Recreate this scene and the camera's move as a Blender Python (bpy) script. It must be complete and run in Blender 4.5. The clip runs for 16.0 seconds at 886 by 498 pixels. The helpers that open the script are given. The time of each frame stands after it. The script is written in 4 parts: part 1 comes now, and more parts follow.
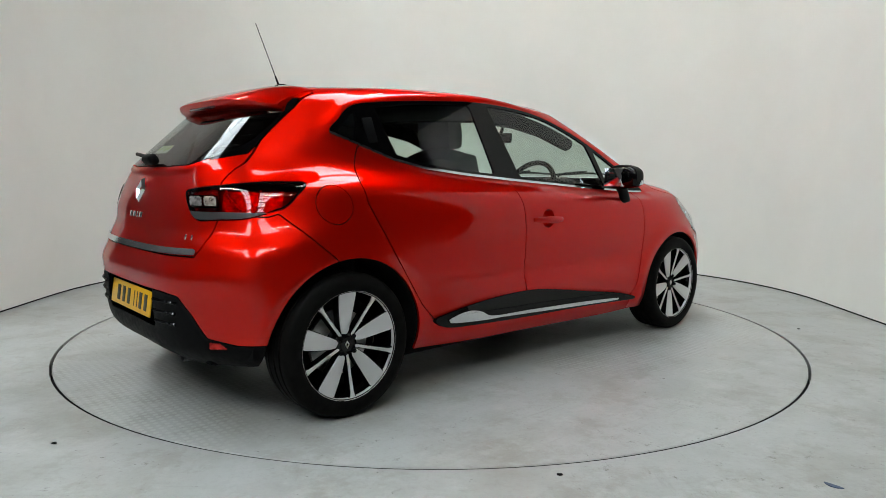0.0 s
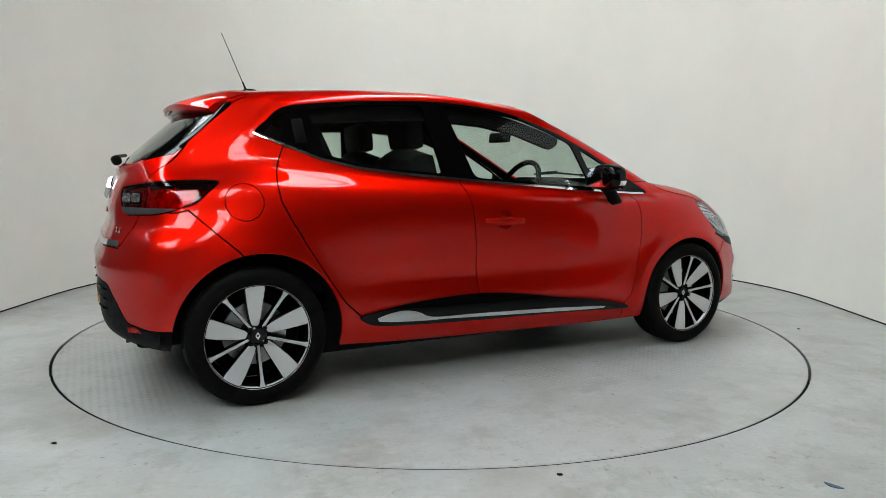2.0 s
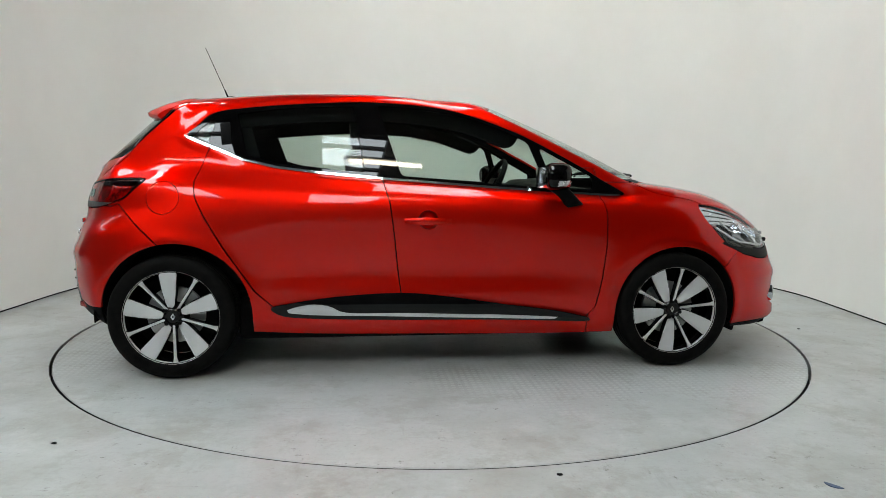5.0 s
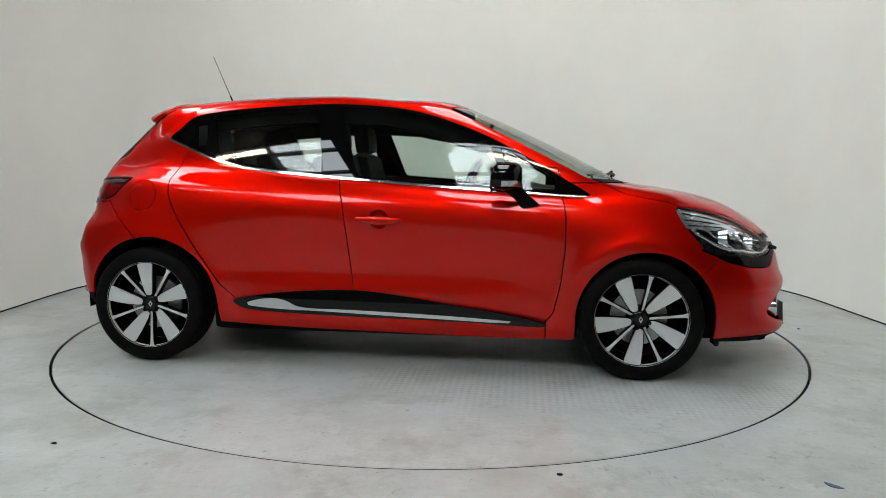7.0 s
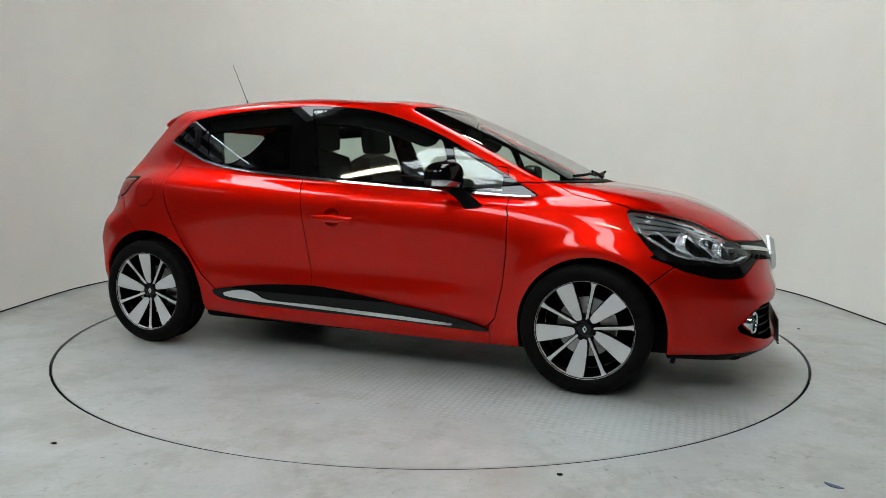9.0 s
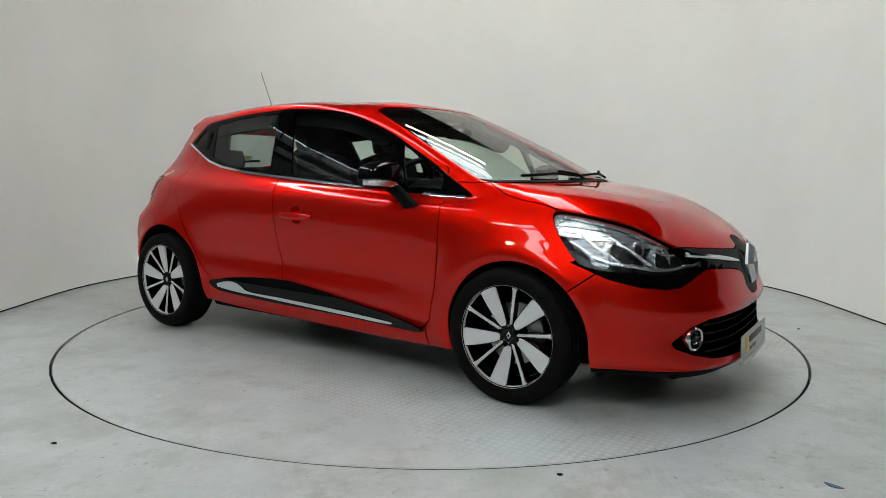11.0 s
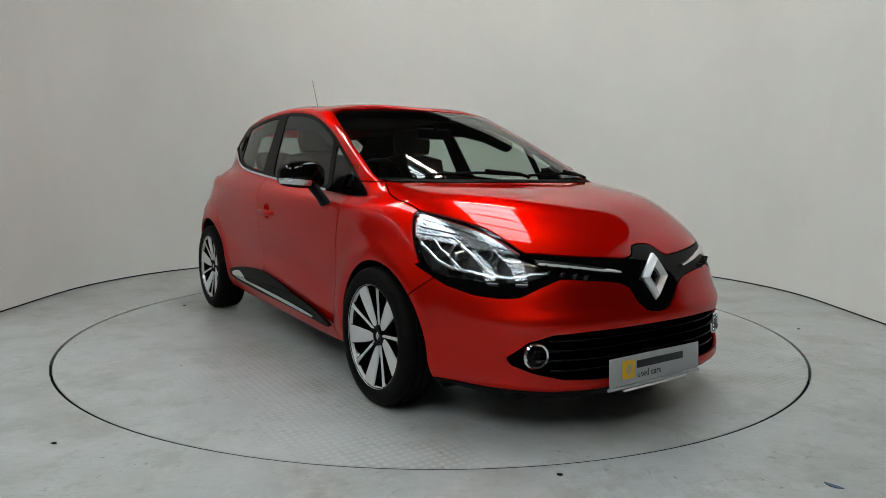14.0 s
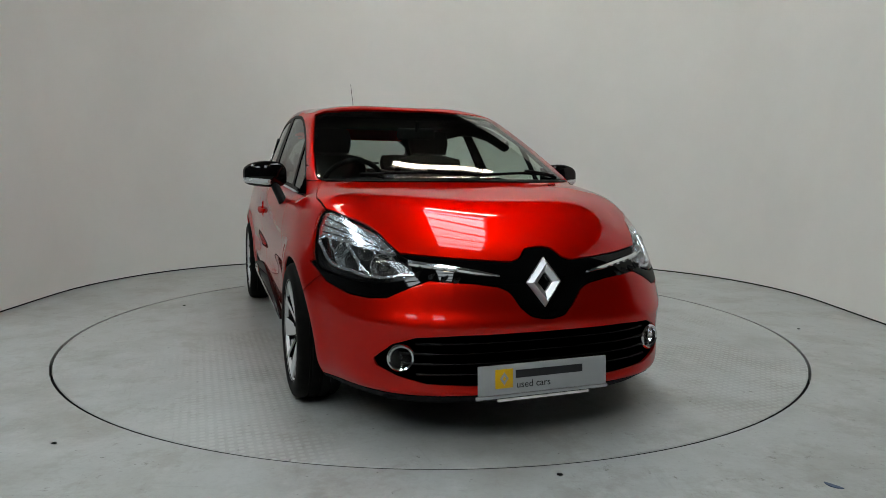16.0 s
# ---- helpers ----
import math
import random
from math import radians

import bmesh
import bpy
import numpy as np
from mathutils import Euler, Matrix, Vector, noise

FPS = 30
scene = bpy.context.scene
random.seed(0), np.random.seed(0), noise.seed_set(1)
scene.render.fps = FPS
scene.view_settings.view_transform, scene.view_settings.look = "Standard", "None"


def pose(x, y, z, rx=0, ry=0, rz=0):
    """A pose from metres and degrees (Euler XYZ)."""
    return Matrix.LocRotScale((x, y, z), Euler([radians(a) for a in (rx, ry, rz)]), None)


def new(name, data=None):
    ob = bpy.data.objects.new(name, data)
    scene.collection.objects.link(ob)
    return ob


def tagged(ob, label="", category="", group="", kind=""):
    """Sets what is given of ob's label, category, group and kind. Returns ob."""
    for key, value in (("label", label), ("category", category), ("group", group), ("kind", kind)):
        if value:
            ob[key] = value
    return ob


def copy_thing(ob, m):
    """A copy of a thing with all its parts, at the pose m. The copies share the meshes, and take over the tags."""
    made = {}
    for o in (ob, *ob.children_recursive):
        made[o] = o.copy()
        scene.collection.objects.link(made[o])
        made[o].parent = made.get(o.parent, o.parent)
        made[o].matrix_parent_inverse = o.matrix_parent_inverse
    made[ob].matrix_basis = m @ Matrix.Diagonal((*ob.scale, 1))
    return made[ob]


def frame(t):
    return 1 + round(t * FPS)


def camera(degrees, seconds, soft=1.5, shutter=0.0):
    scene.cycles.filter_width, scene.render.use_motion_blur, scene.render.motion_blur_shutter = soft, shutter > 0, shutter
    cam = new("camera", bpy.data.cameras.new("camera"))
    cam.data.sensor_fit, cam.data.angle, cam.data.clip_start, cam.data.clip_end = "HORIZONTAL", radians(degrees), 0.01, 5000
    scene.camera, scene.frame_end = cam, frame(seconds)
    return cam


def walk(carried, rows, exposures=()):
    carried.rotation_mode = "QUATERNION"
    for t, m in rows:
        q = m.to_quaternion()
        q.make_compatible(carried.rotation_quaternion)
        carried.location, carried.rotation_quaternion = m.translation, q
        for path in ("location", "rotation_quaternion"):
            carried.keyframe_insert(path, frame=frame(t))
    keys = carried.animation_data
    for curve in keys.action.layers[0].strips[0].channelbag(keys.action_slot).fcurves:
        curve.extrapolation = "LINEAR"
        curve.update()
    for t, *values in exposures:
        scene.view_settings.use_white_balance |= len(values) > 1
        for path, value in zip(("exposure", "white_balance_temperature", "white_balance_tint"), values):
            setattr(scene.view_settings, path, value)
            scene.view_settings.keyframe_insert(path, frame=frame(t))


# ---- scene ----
EXP0 = 0.38
KELVIN, TINT = 7500.0, 6.0
ROOF_GLOW, TUBE_GLOW = 12.6, 44.0
LAMPS = ((.75, 2.0), (.55, -5.65), (-4.9, -4.65), (-3.6, 1.75))
SPIN = ((0.0, 41.02), (0.5, 37.55), (1.0, 34.03), (1.5, 30.45), (2.0, 26.95), (2.5, 23.45), (3.0, 19.88), (3.5, 16.37),
        (4.0, 12.92), (4.5, 9.50), (5.0, 6.12), (5.5, 2.76), (6.0, -.60), (6.5, -3.92), (7.0, -7.30), (7.5, -10.86),
        (8.0, -14.44), (8.5, -17.98), (9.0, -21.50), (9.5, -25.02), (10.0, -28.55), (10.5, -32.08), (11.0, -35.62),
        (11.5, -39.15), (12.0, -42.64), (12.5, -46.17), (13.0, -49.72), (13.5, -53.25), (14.0, -56.75), (14.5, -60.30),
        (15.0, -63.82), (15.5, -67.35), (16.0, -70.89))
AXIS = (1.409, .2413)          # the turntable's axis in the car's space
DISC = 2.25                    # the turntable's radius

cam = camera(66.03, 16.0, soft=.6)
STAND = pose(0, -4.538, 1.036, 90 - 6.52, -.51, -.71)
walk(cam, [(0.0, STAND), (16.0, STAND)],
     exposures=[(t, EXP0 + e, KELVIN, TINT) for t, e in ((0.0, -.04), (3.5, .06), (7.0, -.06), (9.0, -.10), (12.5, -.16), (13.5, -.32), (14.5, -.50), (16.0, -.62))])

# ---- light: a dim hall, daylight through its roof lights, tube lamps along them ----
world = bpy.data.worlds.new("hall_air")
world.use_nodes = True
scene.world = world
sky = world.node_tree.nodes.new("ShaderNodeTexSky")
sky.sky_type, sky.sun_disc = "NISHITA", False
sky.sun_elevation, sky.sun_rotation = radians(35), radians(120)
world.node_tree.links.new(sky.outputs[0], world.node_tree.nodes["Background"].inputs[0])
world.node_tree.nodes["Background"].inputs[1].default_value = .1


# ---- materials ----
def material(name, colour, rough=.5, metal=0.0, **more):
    """A principled material; returns it, its node tree and its shader."""
    m = bpy.data.materials.new(name)
    m.use_nodes = True
    nt = m.node_tree
    b = nt.nodes["Principled BSDF"]
    b.inputs["Base Color"].default_value = (*colour, 1)
    b.inputs["Roughness"].default_value, b.inputs["Metallic"].default_value = rough, metal
    for k, v in more.items():
        b.inputs[k.replace("_", " ")].default_value = v
    return m, nt, b


def node(nt, kind, **values):
    n = nt.nodes.new(kind)
    for k, v in values.items():
        n.inputs[k.replace("_", " ")].default_value = v
    return n


def noise_to(nt, b, scale, low, high, socket="Base Color", detail=6.0, where="Object", stretch=None, lo=.3, hi=.7):
    """A noise that swings a socket of the shader between two values or colours."""
    co = nt.nodes.new("ShaderNodeTexCoord")
    n = node(nt, "ShaderNodeTexNoise", Scale=scale, Detail=detail, Roughness=.6)
    if stretch:
        mp = nt.nodes.new("ShaderNodeMapping")
        mp.inputs["Scale"].default_value = stretch
        nt.links.new(co.outputs[where], mp.inputs[0])
        nt.links.new(mp.outputs[0], n.inputs["Vector"])
    else:
        nt.links.new(co.outputs[where], n.inputs["Vector"])
    r = nt.nodes.new("ShaderNodeValToRGB")
    r.color_ramp.elements[0].position, r.color_ramp.elements[1].position = lo, hi
    four = lambda c: (*c, 1) if isinstance(c, tuple) else (c, c, c, 1)
    r.color_ramp.elements[0].color, r.color_ramp.elements[1].color = four(low), four(high)
    nt.links.new(n.outputs["Fac"], r.inputs[0])
    nt.links.new(r.outputs[0], b.inputs[socket])
    return n, r


def bumped(nt, b, scale, strength, distance=.002, detail=4.0, where="Object"):
    co = nt.nodes.new("ShaderNodeTexCoord")
    n = node(nt, "ShaderNodeTexNoise", Scale=scale, Detail=detail)
    nt.links.new(co.outputs[where], n.inputs["Vector"])
    bp = node(nt, "ShaderNodeBump", Strength=strength, Distance=distance)
    nt.links.new(n.outputs["Fac"], bp.inputs["Height"])
    nt.links.new(bp.outputs[0], b.inputs["Normal"])


def glow(name, colour, strength):
    m = bpy.data.materials.new(name)
    m.use_nodes = True
    nt = m.node_tree
    nt.nodes.remove(nt.nodes["Principled BSDF"])
    e = node(nt, "ShaderNodeEmission", Strength=strength)
    e.inputs[0].default_value = (*colour, 1)
    nt.links.new(e.outputs[0], nt.nodes["Material Output"].inputs[0])
    return m


def pane(name, tint, base=.05, rough=0.0, solid=False):
    """Thin tinted glass, or a solid lacquer: glossier at a slant."""
    m = bpy.data.materials.new(name)
    m.use_nodes = True
    nt = m.node_tree
    nt.nodes.remove(nt.nodes["Principled BSDF"])
    tr = nt.nodes.new("ShaderNodeBsdfDiffuse" if solid else "ShaderNodeBsdfTransparent")
    tr.inputs[0].default_value = (*tint, 1)
    gl = nt.nodes.new("ShaderNodeBsdfGlossy")
    gl.inputs["Roughness"].default_value = rough
    fr = node(nt, "ShaderNodeLayerWeight", Blend=.5)
    up = nt.nodes.new("ShaderNodeMath")
    up.operation, up.inputs[1].default_value = "POWER", 5
    nt.links.new(fr.outputs["Facing"], up.inputs[0])
    gain = nt.nodes.new("ShaderNodeMath")
    gain.operation, gain.inputs[1].default_value, gain.inputs[2].default_value = "MULTIPLY_ADD", .25 if solid else 1 - base, base
    nt.links.new(up.outputs[0], gain.inputs[0])
    mx = nt.nodes.new("ShaderNodeMixShader")
    nt.links.new(gain.outputs[0], mx.inputs[0])
    nt.links.new(tr.outputs[0], mx.inputs[1])
    nt.links.new(gl.outputs[0], mx.inputs[2])
    nt.links.new(mx.outputs[0], nt.nodes["Material Output"].inputs[0])
    return m


# red metallic paint: fine flakes under a clear coat
PAINT, _nt, _b = material("red_metallic_paint", (.70, .007, .0034), .43, .9, Coat_Weight=1.0, Coat_Roughness=.0, Coat_IOR=1.37, Specular_IOR_Level=.0, Specular_Tint=(.35, .003, .002, 1))
noise_to(_nt, _b, 900, (.56, .005, .0024), (.73, .0098, .0044), detail=2)
BLACK_GLOSS = pane("gloss_black_plastic", (.0015, .0015, .0017), .032, .02, solid=True)
BLACK, _nt, _b = material("black_plastic", (.004, .004, .0044), .55, 0, Specular_IOR_Level=.05)
noise_to(_nt, _b, 30, .42, .6, "Roughness")
bumped(_nt, _b, 700, .15, .0005)
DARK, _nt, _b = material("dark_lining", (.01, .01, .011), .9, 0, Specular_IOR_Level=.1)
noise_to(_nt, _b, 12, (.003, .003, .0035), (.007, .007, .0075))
CHROME, _nt, _b = material("chrome", (.72, .73, .75), .09, 1)
noise_to(_nt, _b, 14, .05, .14, "Roughness")
RUBBER, _nt, _b = material("tyre_rubber", (.004, .004, .004), .6, 0, Specular_IOR_Level=.05)
noise_to(_nt, _b, 25, (.0025, .0025, .0025), (.006, .0058, .0055))
bumped(_nt, _b, 260, .2, .0008)
CUT_ALLOY, _nt, _b = material("machined_alloy", (.66, .66, .66), .36, .35)
noise_to(_nt, _b, 40, .28, .4, "Roughness")
FABRIC, _nt, _b = material("charcoal_seat_fabric", (.02, .02, .022), .9)
noise_to(_nt, _b, 60, (.006, .006, .0065), (.015, .015, .016))
bumped(_nt, _b, 500, .3, .001)
DISC_STEEL, _nt, _b = material("worn_disc_steel", (.45, .45, .45), .34, .8)
noise_to(_nt, _b, 30, .25, .45, "Roughness")
GLASS = pane("side_glass", (.74, .83, .78))
DARK_GLASS = pane("rear_glass", (.50, .54, .52))
LENS = pane("clear_lens", (.93, .95, .96))

# the place: painted concrete, painted boards, hall
WALLPAINT, _nt, _b = material("matt_white_wall_paint", (.74, .73, .70), .75)
noise_to(_nt, _b, .9, (.70, .69, .66), (.76, .75, .72), detail=4)
bumped(_nt, _b, 120, .06, .001)
HALL, _nt, _b = material("hall_cladding", (.10, .10, .105), .8)
noise_to(_nt, _b, 2, (.07, .07, .075), (.13, .13, .135))
STEEL, _nt, _b = material("dark_steel", (.03, .03, .032), .5, .4)
noise_to(_nt, _b, 9, (.02, .02, .022), (.045, .045, .047))


def concrete(name, seed, tread=False):
    """Pale grey floor paint, worn through in patches, with scuffs and dirt."""
    m, nt, b = material(name, (.45, .45, .44), .5)
    co = nt.nodes.new("ShaderNodeTexCoord")
    mp = nt.nodes.new("ShaderNodeMapping")
    mp.inputs["Location"].default_value = (seed * 3.7, seed * 1.9, 0)
    nt.links.new(co.outputs["Object"], mp.inputs[0])

    def layer(scale, lo, hi, detail=8.0, rough=.62):
        n = node(nt, "ShaderNodeTexNoise", Scale=scale, Detail=detail, Roughness=rough)
        nt.links.new(mp.outputs[0], n.inputs["Vector"])
        r = nt.nodes.new("ShaderNodeMapRange")
        for k, v in (("From Min", lo), ("From Max", hi)):
            r.inputs[k].default_value = v
        nt.links.new(n.outputs["Fac"], r.inputs["Value"])
        return r.outputs[0]

    def mix(fac, a, c, kind="MIX"):
        x = nt.nodes.new("ShaderNodeMix")
        x.data_type, x.blend_type = "RGBA", kind
        for sock, val in ((x.inputs[0], fac), (x.inputs[6], a), (x.inputs[7], c)):
            if isinstance(val, (tuple, float)):
                sock.default_value = (*val, 1) if isinstance(val, tuple) else val
            else:
                nt.links.new(val, sock)
        return x.outputs[2]

    base = mix(layer(.8, .35, .65), (.355, .370, .364), (.405, .418, .410))
    base = mix(layer(5, .38, .66), base, mix(.2, base, (.22, .215, .20)))
    worn = layer(1.7, .48, .68, 6, .6)
    base = mix(worn, base, mix(.5, base, (.20, .185, .155)))
    patch = layer(3.6, .515, .60, 13, .74)
    base = mix(patch, base, mix(.42, base, (.23, .215, .185)))
    pale = layer(4.3, .54, .62, 12, .72)
    base = mix(pale, base, mix(.30, base, (.47, .475, .465)))
    grime = layer(42, .50, .70, 8, .75)
    base = mix(grime, base, mix(.22, base, (.17, .16, .14)))
    specks = layer(34, .68, .74, 3)
    base = mix(specks, base, mix(.8, base, (.07, .065, .06)))
    crack = layer(11, .575, .625, 14, .82)
    here = nt.nodes.new("ShaderNodeMath")
    here.operation = "MULTIPLY"
    nt.links.new(crack, here.inputs[0])
    nt.links.new(layer(1.1, .44, .56, 3, .5), here.inputs[1])
    base = mix(here.outputs[0], base, mix(.75, base, (.09, .08, .065)))
    # long thin scuffs
    for way, scale in (((1.0, 22.0, 1.0), 1.1), ((17.0, 2.0, 1.0), .9)):
        turn = nt.nodes.new("ShaderNodeMapping")
        turn.inputs["Rotation"].default_value = (0, 0, .5 * scale + seed)
        turn.inputs["Scale"].default_value = way
        nt.links.new(mp.outputs[0], turn.inputs[0])
        n = node(nt, "ShaderNodeTexNoise", Scale=scale, Detail=9.0, Roughness=.7)
        nt.links.new(turn.outputs[0], n.inputs["Vector"])
        r = nt.nodes.new("ShaderNodeMapRange")
        r.inputs["From Min"].default_value, r.inputs["From Max"].default_value = .60, .76
        nt.links.new(n.outputs["Fac"], r.inputs["Value"])
        base = mix(r.outputs[0], base, mix(.45, base, (.17, .165, .155)))
    bump = layer(60, .2, .8)
    if tread:
        # raised lozenges of the chequer plate, worn away in patches
        sep = nt.nodes.new("ShaderNodeSeparateXYZ")
        nt.links.new(mp.outputs[0], sep.inputs[0])

        def calc(kind, a, c=None):
            x = nt.nodes.new("ShaderNodeMath")
            x.operation = kind
            for sock, val in zip(x.inputs, (a, c)):
                if isinstance(val, float):
                    sock.default_value = val
                elif val is not None:
                    nt.links.new(val, sock)
            return x.outputs[0]

        sx, sy = (calc("SINE", calc("MULTIPLY", sep.outputs[i], 92.0)) for i in (0, 1))
        lug = calc("GREATER_THAN", calc("ABSOLUTE", calc("MULTIPLY", sx, sy)), .55)
        seen = calc("MULTIPLY", lug, layer(.7, .47, .58))
        base = mix(calc("MULTIPLY", seen, .55), base, (.46, .47, .46))
        bump = calc("ADD", calc("MULTIPLY", seen, .9), calc("MULTIPLY", bump, .4))
    nt.links.new(base, b.inputs["Base Color"])
    r = nt.nodes.new("ShaderNodeMapRange")
    r.inputs["To Min"].default_value, r.inputs["To Max"].default_value = .29, .38
    nt.links.new(layer(2.2, .25, .75, 4), r.inputs["Value"])
    nt.links.new(r.outputs[0], b.inputs["Roughness"])
    bp = node(nt, "ShaderNodeBump", Strength=.34 if tread else .12, Distance=.002)
    nt.links.new(bump, bp.inputs["Height"])
    nt.links.new(bp.outputs[0], b.inputs["Normal"])
    return m


FLOOR = concrete("pale_grey_floor_paint", 0)
PLATE = concrete("pale_grey_turntable_paint", 5, True)


# ---- mesh helpers ----
def mesh_of(name, verts, faces, mat, smooth=True, normals=None):
    me = bpy.data.meshes.new(name)
    me.from_pydata([tuple(map(float, p)) for p in verts], [], [tuple(map(int, f)) for f in faces])
    for m in (mat if isinstance(mat, (list, tuple)) else (mat,)):
        me.materials.append(m)
    me.polygons.foreach_set("use_smooth", [smooth] * len(me.polygons))
    if normals is not None:
        me.normals_split_custom_set_from_vertices([tuple(map(float, n)) for n in normals])
    me.update()
    return me


def part(name, data, mat, parent=None, label="", smooth=True):
    """Links a bmesh, a (verts, faces[, normals]) pair or a mesh as one object under a thing or a part."""
    if isinstance(data, bmesh.types.BMesh):
        me = bpy.data.meshes.new(name)
        bmesh.ops.recalc_face_normals(data, faces=data.faces)
        data.to_mesh(me)
        data.free()
        me.materials.append(mat)
        if smooth:
            me.shade_smooth()
            me.set_sharp_from_angle(angle=radians(38))
    elif isinstance(data, bpy.types.Mesh):
        me = data
    else:
        me = mesh_of(name, data[0], data[1], mat, smooth, data[2] if len(data) > 2 else None)
    ob = new(name, me)
    if parent is not None:
        ob.parent = parent
    if label:
        tagged(ob, label)
    return ob


def add_box(bm, size, m=None, bevel=0.0, seg=2):
    """A box of that size about the origin, placed by m, edges rounded."""
    made = bmesh.ops.create_cube(bm, size=1, matrix=Matrix.Diagonal((*size, 1)))["verts"]
    if bevel:
        edges = list({e for v in made for e in v.link_edges})
        made = bmesh.ops.bevel(bm, geom=edges, offset=bevel, segments=seg, affect="EDGES", profile=.5)["verts"]
    if m is not None:
        bmesh.ops.transform(bm, matrix=m, verts=list({v for v in made if v.is_valid}))
    return made


def box(size, m=None, bevel=0.0, seg=2):
    bm = bmesh.new()
    add_box(bm, size, m, bevel, seg)
    return bm


def lathe(profile, steps, axis="y", closed=False):
    """Turns a profile of (radius, along) about an axis through the origin."""
    v, f = [], []
    for s in range(steps):
        a = 2 * math.pi * s / steps
        for r, h in profile:
            p = (r * math.cos(a), h, r * math.sin(a)) if axis == "y" else (r * math.cos(a), r * math.sin(a), h)
            v.append(p)
    k = len(profile)
    for s in range(steps):
        t = (s + 1) % steps
        for i in range(k if closed else k - 1):
            j = (i + 1) % k
            f.append((s * k + i, s * k + j, t * k + j, t * k + i))
    bm = bmesh.new()
    vs = [bm.verts.new(p) for p in v]
    for q in f:
        bm.faces.new([vs[i] for i in q])
    return bm


def prism(outline, depth, plane="xy", bevel=0.0):
    """An outline of 2D points pushed out by depth along the plane's normal."""
    bm = bmesh.new()
    put = {"xy": lambda a, b: (a, b, 0), "xz": lambda a, b: (a, 0, b), "yz": lambda a, b: (0, a, b)}[plane]
    way = {"xy": (0, 0, depth), "xz": (0, depth, 0), "yz": (depth, 0, 0)}[plane]
    f = bm.faces.new([bm.verts.new(put(a, b)) for a, b in outline])
    g = bmesh.ops.extrude_face_region(bm, geom=[f])
    vs = [e for e in g["geom"] if isinstance(e, bmesh.types.BMVert)]
    bmesh.ops.translate(bm, verts=vs, vec=way)
    if bevel:
        bmesh.ops.bevel(bm, geom=list(bm.edges), offset=bevel, segments=2, affect="EDGES", profile=.5)
    return bm


def tube(points, radius, sides=10, taper=1.0):
    """A round bar along points."""
    bm = bmesh.new()
    pts = [Vector(p) for p in points]
    rings = []
    for i, p in enumerate(pts):
        d = (pts[min(i + 1, len(pts) - 1)] - pts[max(i - 1, 0)]).normalized()
        q = d.to_track_quat("Z", "Y")
        r = radius * (1 + (taper - 1) * i / max(len(pts) - 1, 1))
        rings.append([bm.verts.new(p + q @ Vector((r * math.cos(a), r * math.sin(a), 0))) for a in
                      (2 * math.pi * k / sides for k in range(sides))])
    for a, b in zip(rings, rings[1:]):
        for k in range(sides):
            bm.faces.new((a[k], a[(k + 1) % sides], b[(k + 1) % sides], b[k]))
    bm.faces.new(rings[0][::-1])
    bm.faces.new(rings[-1])
    return bm


# ---- the place ----
def bay_line():
    """The plan of the bay's wall: straight sides that round off into the back."""
    pts = [(-3.105, -.06), (-3.10, .2)]
    for a in np.linspace(0, math.pi / 2, 22):
        pts.append((-1.2 - 1.9 * math.cos(a), .95 + 2.17 * math.sin(a)))
    for a in np.linspace(math.pi / 2, 0, 22):
        pts.append((1.22 + 1.94 * math.cos(a), .95 + 2.13 * math.sin(a)))
    return pts + [(3.14, .2), (3.12, -.8), (3.10, -1.6)]


def sheet_wall(name, line, low, high, thick, mat, rows=2):
    """An upright wall of that thickness on a plan line; its inner face lies on the line."""
    p = np.array(line, float)
    d = np.gradient(p, axis=0)
    out = np.stack([-d[:, 1], d[:, 0]], 1) / np.linalg.norm(d, axis=1, keepdims=True)
    q = p + out * thick
    v, f = [], []
    for a, b in zip(p, q):
        v += [(*a, low), (*a, high), (*b, high), (*b, low)]
    n = len(p)
    for i in range(n - 1):
        for k in range(4):
            l = (k + 1) % 4
            f.append((4 * i + k, 4 * i + 4 + k, 4 * i + 4 + l, 4 * i + l))
    f += [(0, 1, 2, 3), (4 * n - 4, 4 * n - 1, 4 * n - 2, 4 * n - 3)]
    bm = bmesh.new()
    vs = [bm.verts.new(x) for x in v]
    for x in f:
        bm.faces.new([vs[i] for i in x])
    return part(name, bm, mat)


tagged(sheet_wall("wall_bay", bay_line(), .012, 3.6, .12, WALLPAINT), "smooth curved matt white wall round the turntable", "wall", kind="structure")
tagged(sheet_wall("baseboard", [(x * 1.002, y * 1.002) for x, y in bay_line()], -.01, .013, .1, DARK), "thin dark joint under the white wall", "baseboard", kind="structure")


def ring_floor():
    """The floor of the hall with a round pit for the turntable."""
    v, f = [], []
    n = 160
    radii = (DISC + .012, 2.6, 3.2, 4.5, 7, 12, 18)
    for r in radii:
        for k in range(n):
            a = 2 * math.pi * k / n
            v.append((r * math.cos(a), r * math.sin(a), 0))
    for k in range(n):
        a = 2 * math.pi * k / n
        v.append((radii[0] * math.cos(a), radii[0] * math.sin(a), -.08))
    L = len(radii)
    for i in range(L - 1):
        for k in range(n):
            f.append((i * n + k, (i + 1) * n + k, (i + 1) * n + (k + 1) % n, i * n + (k + 1) % n))
    for k in range(n):
        f.append((L * n + k, k, (k + 1) % n, L * n + (k + 1) % n))
    return part("floor", (v, f), FLOOR, smooth=False)


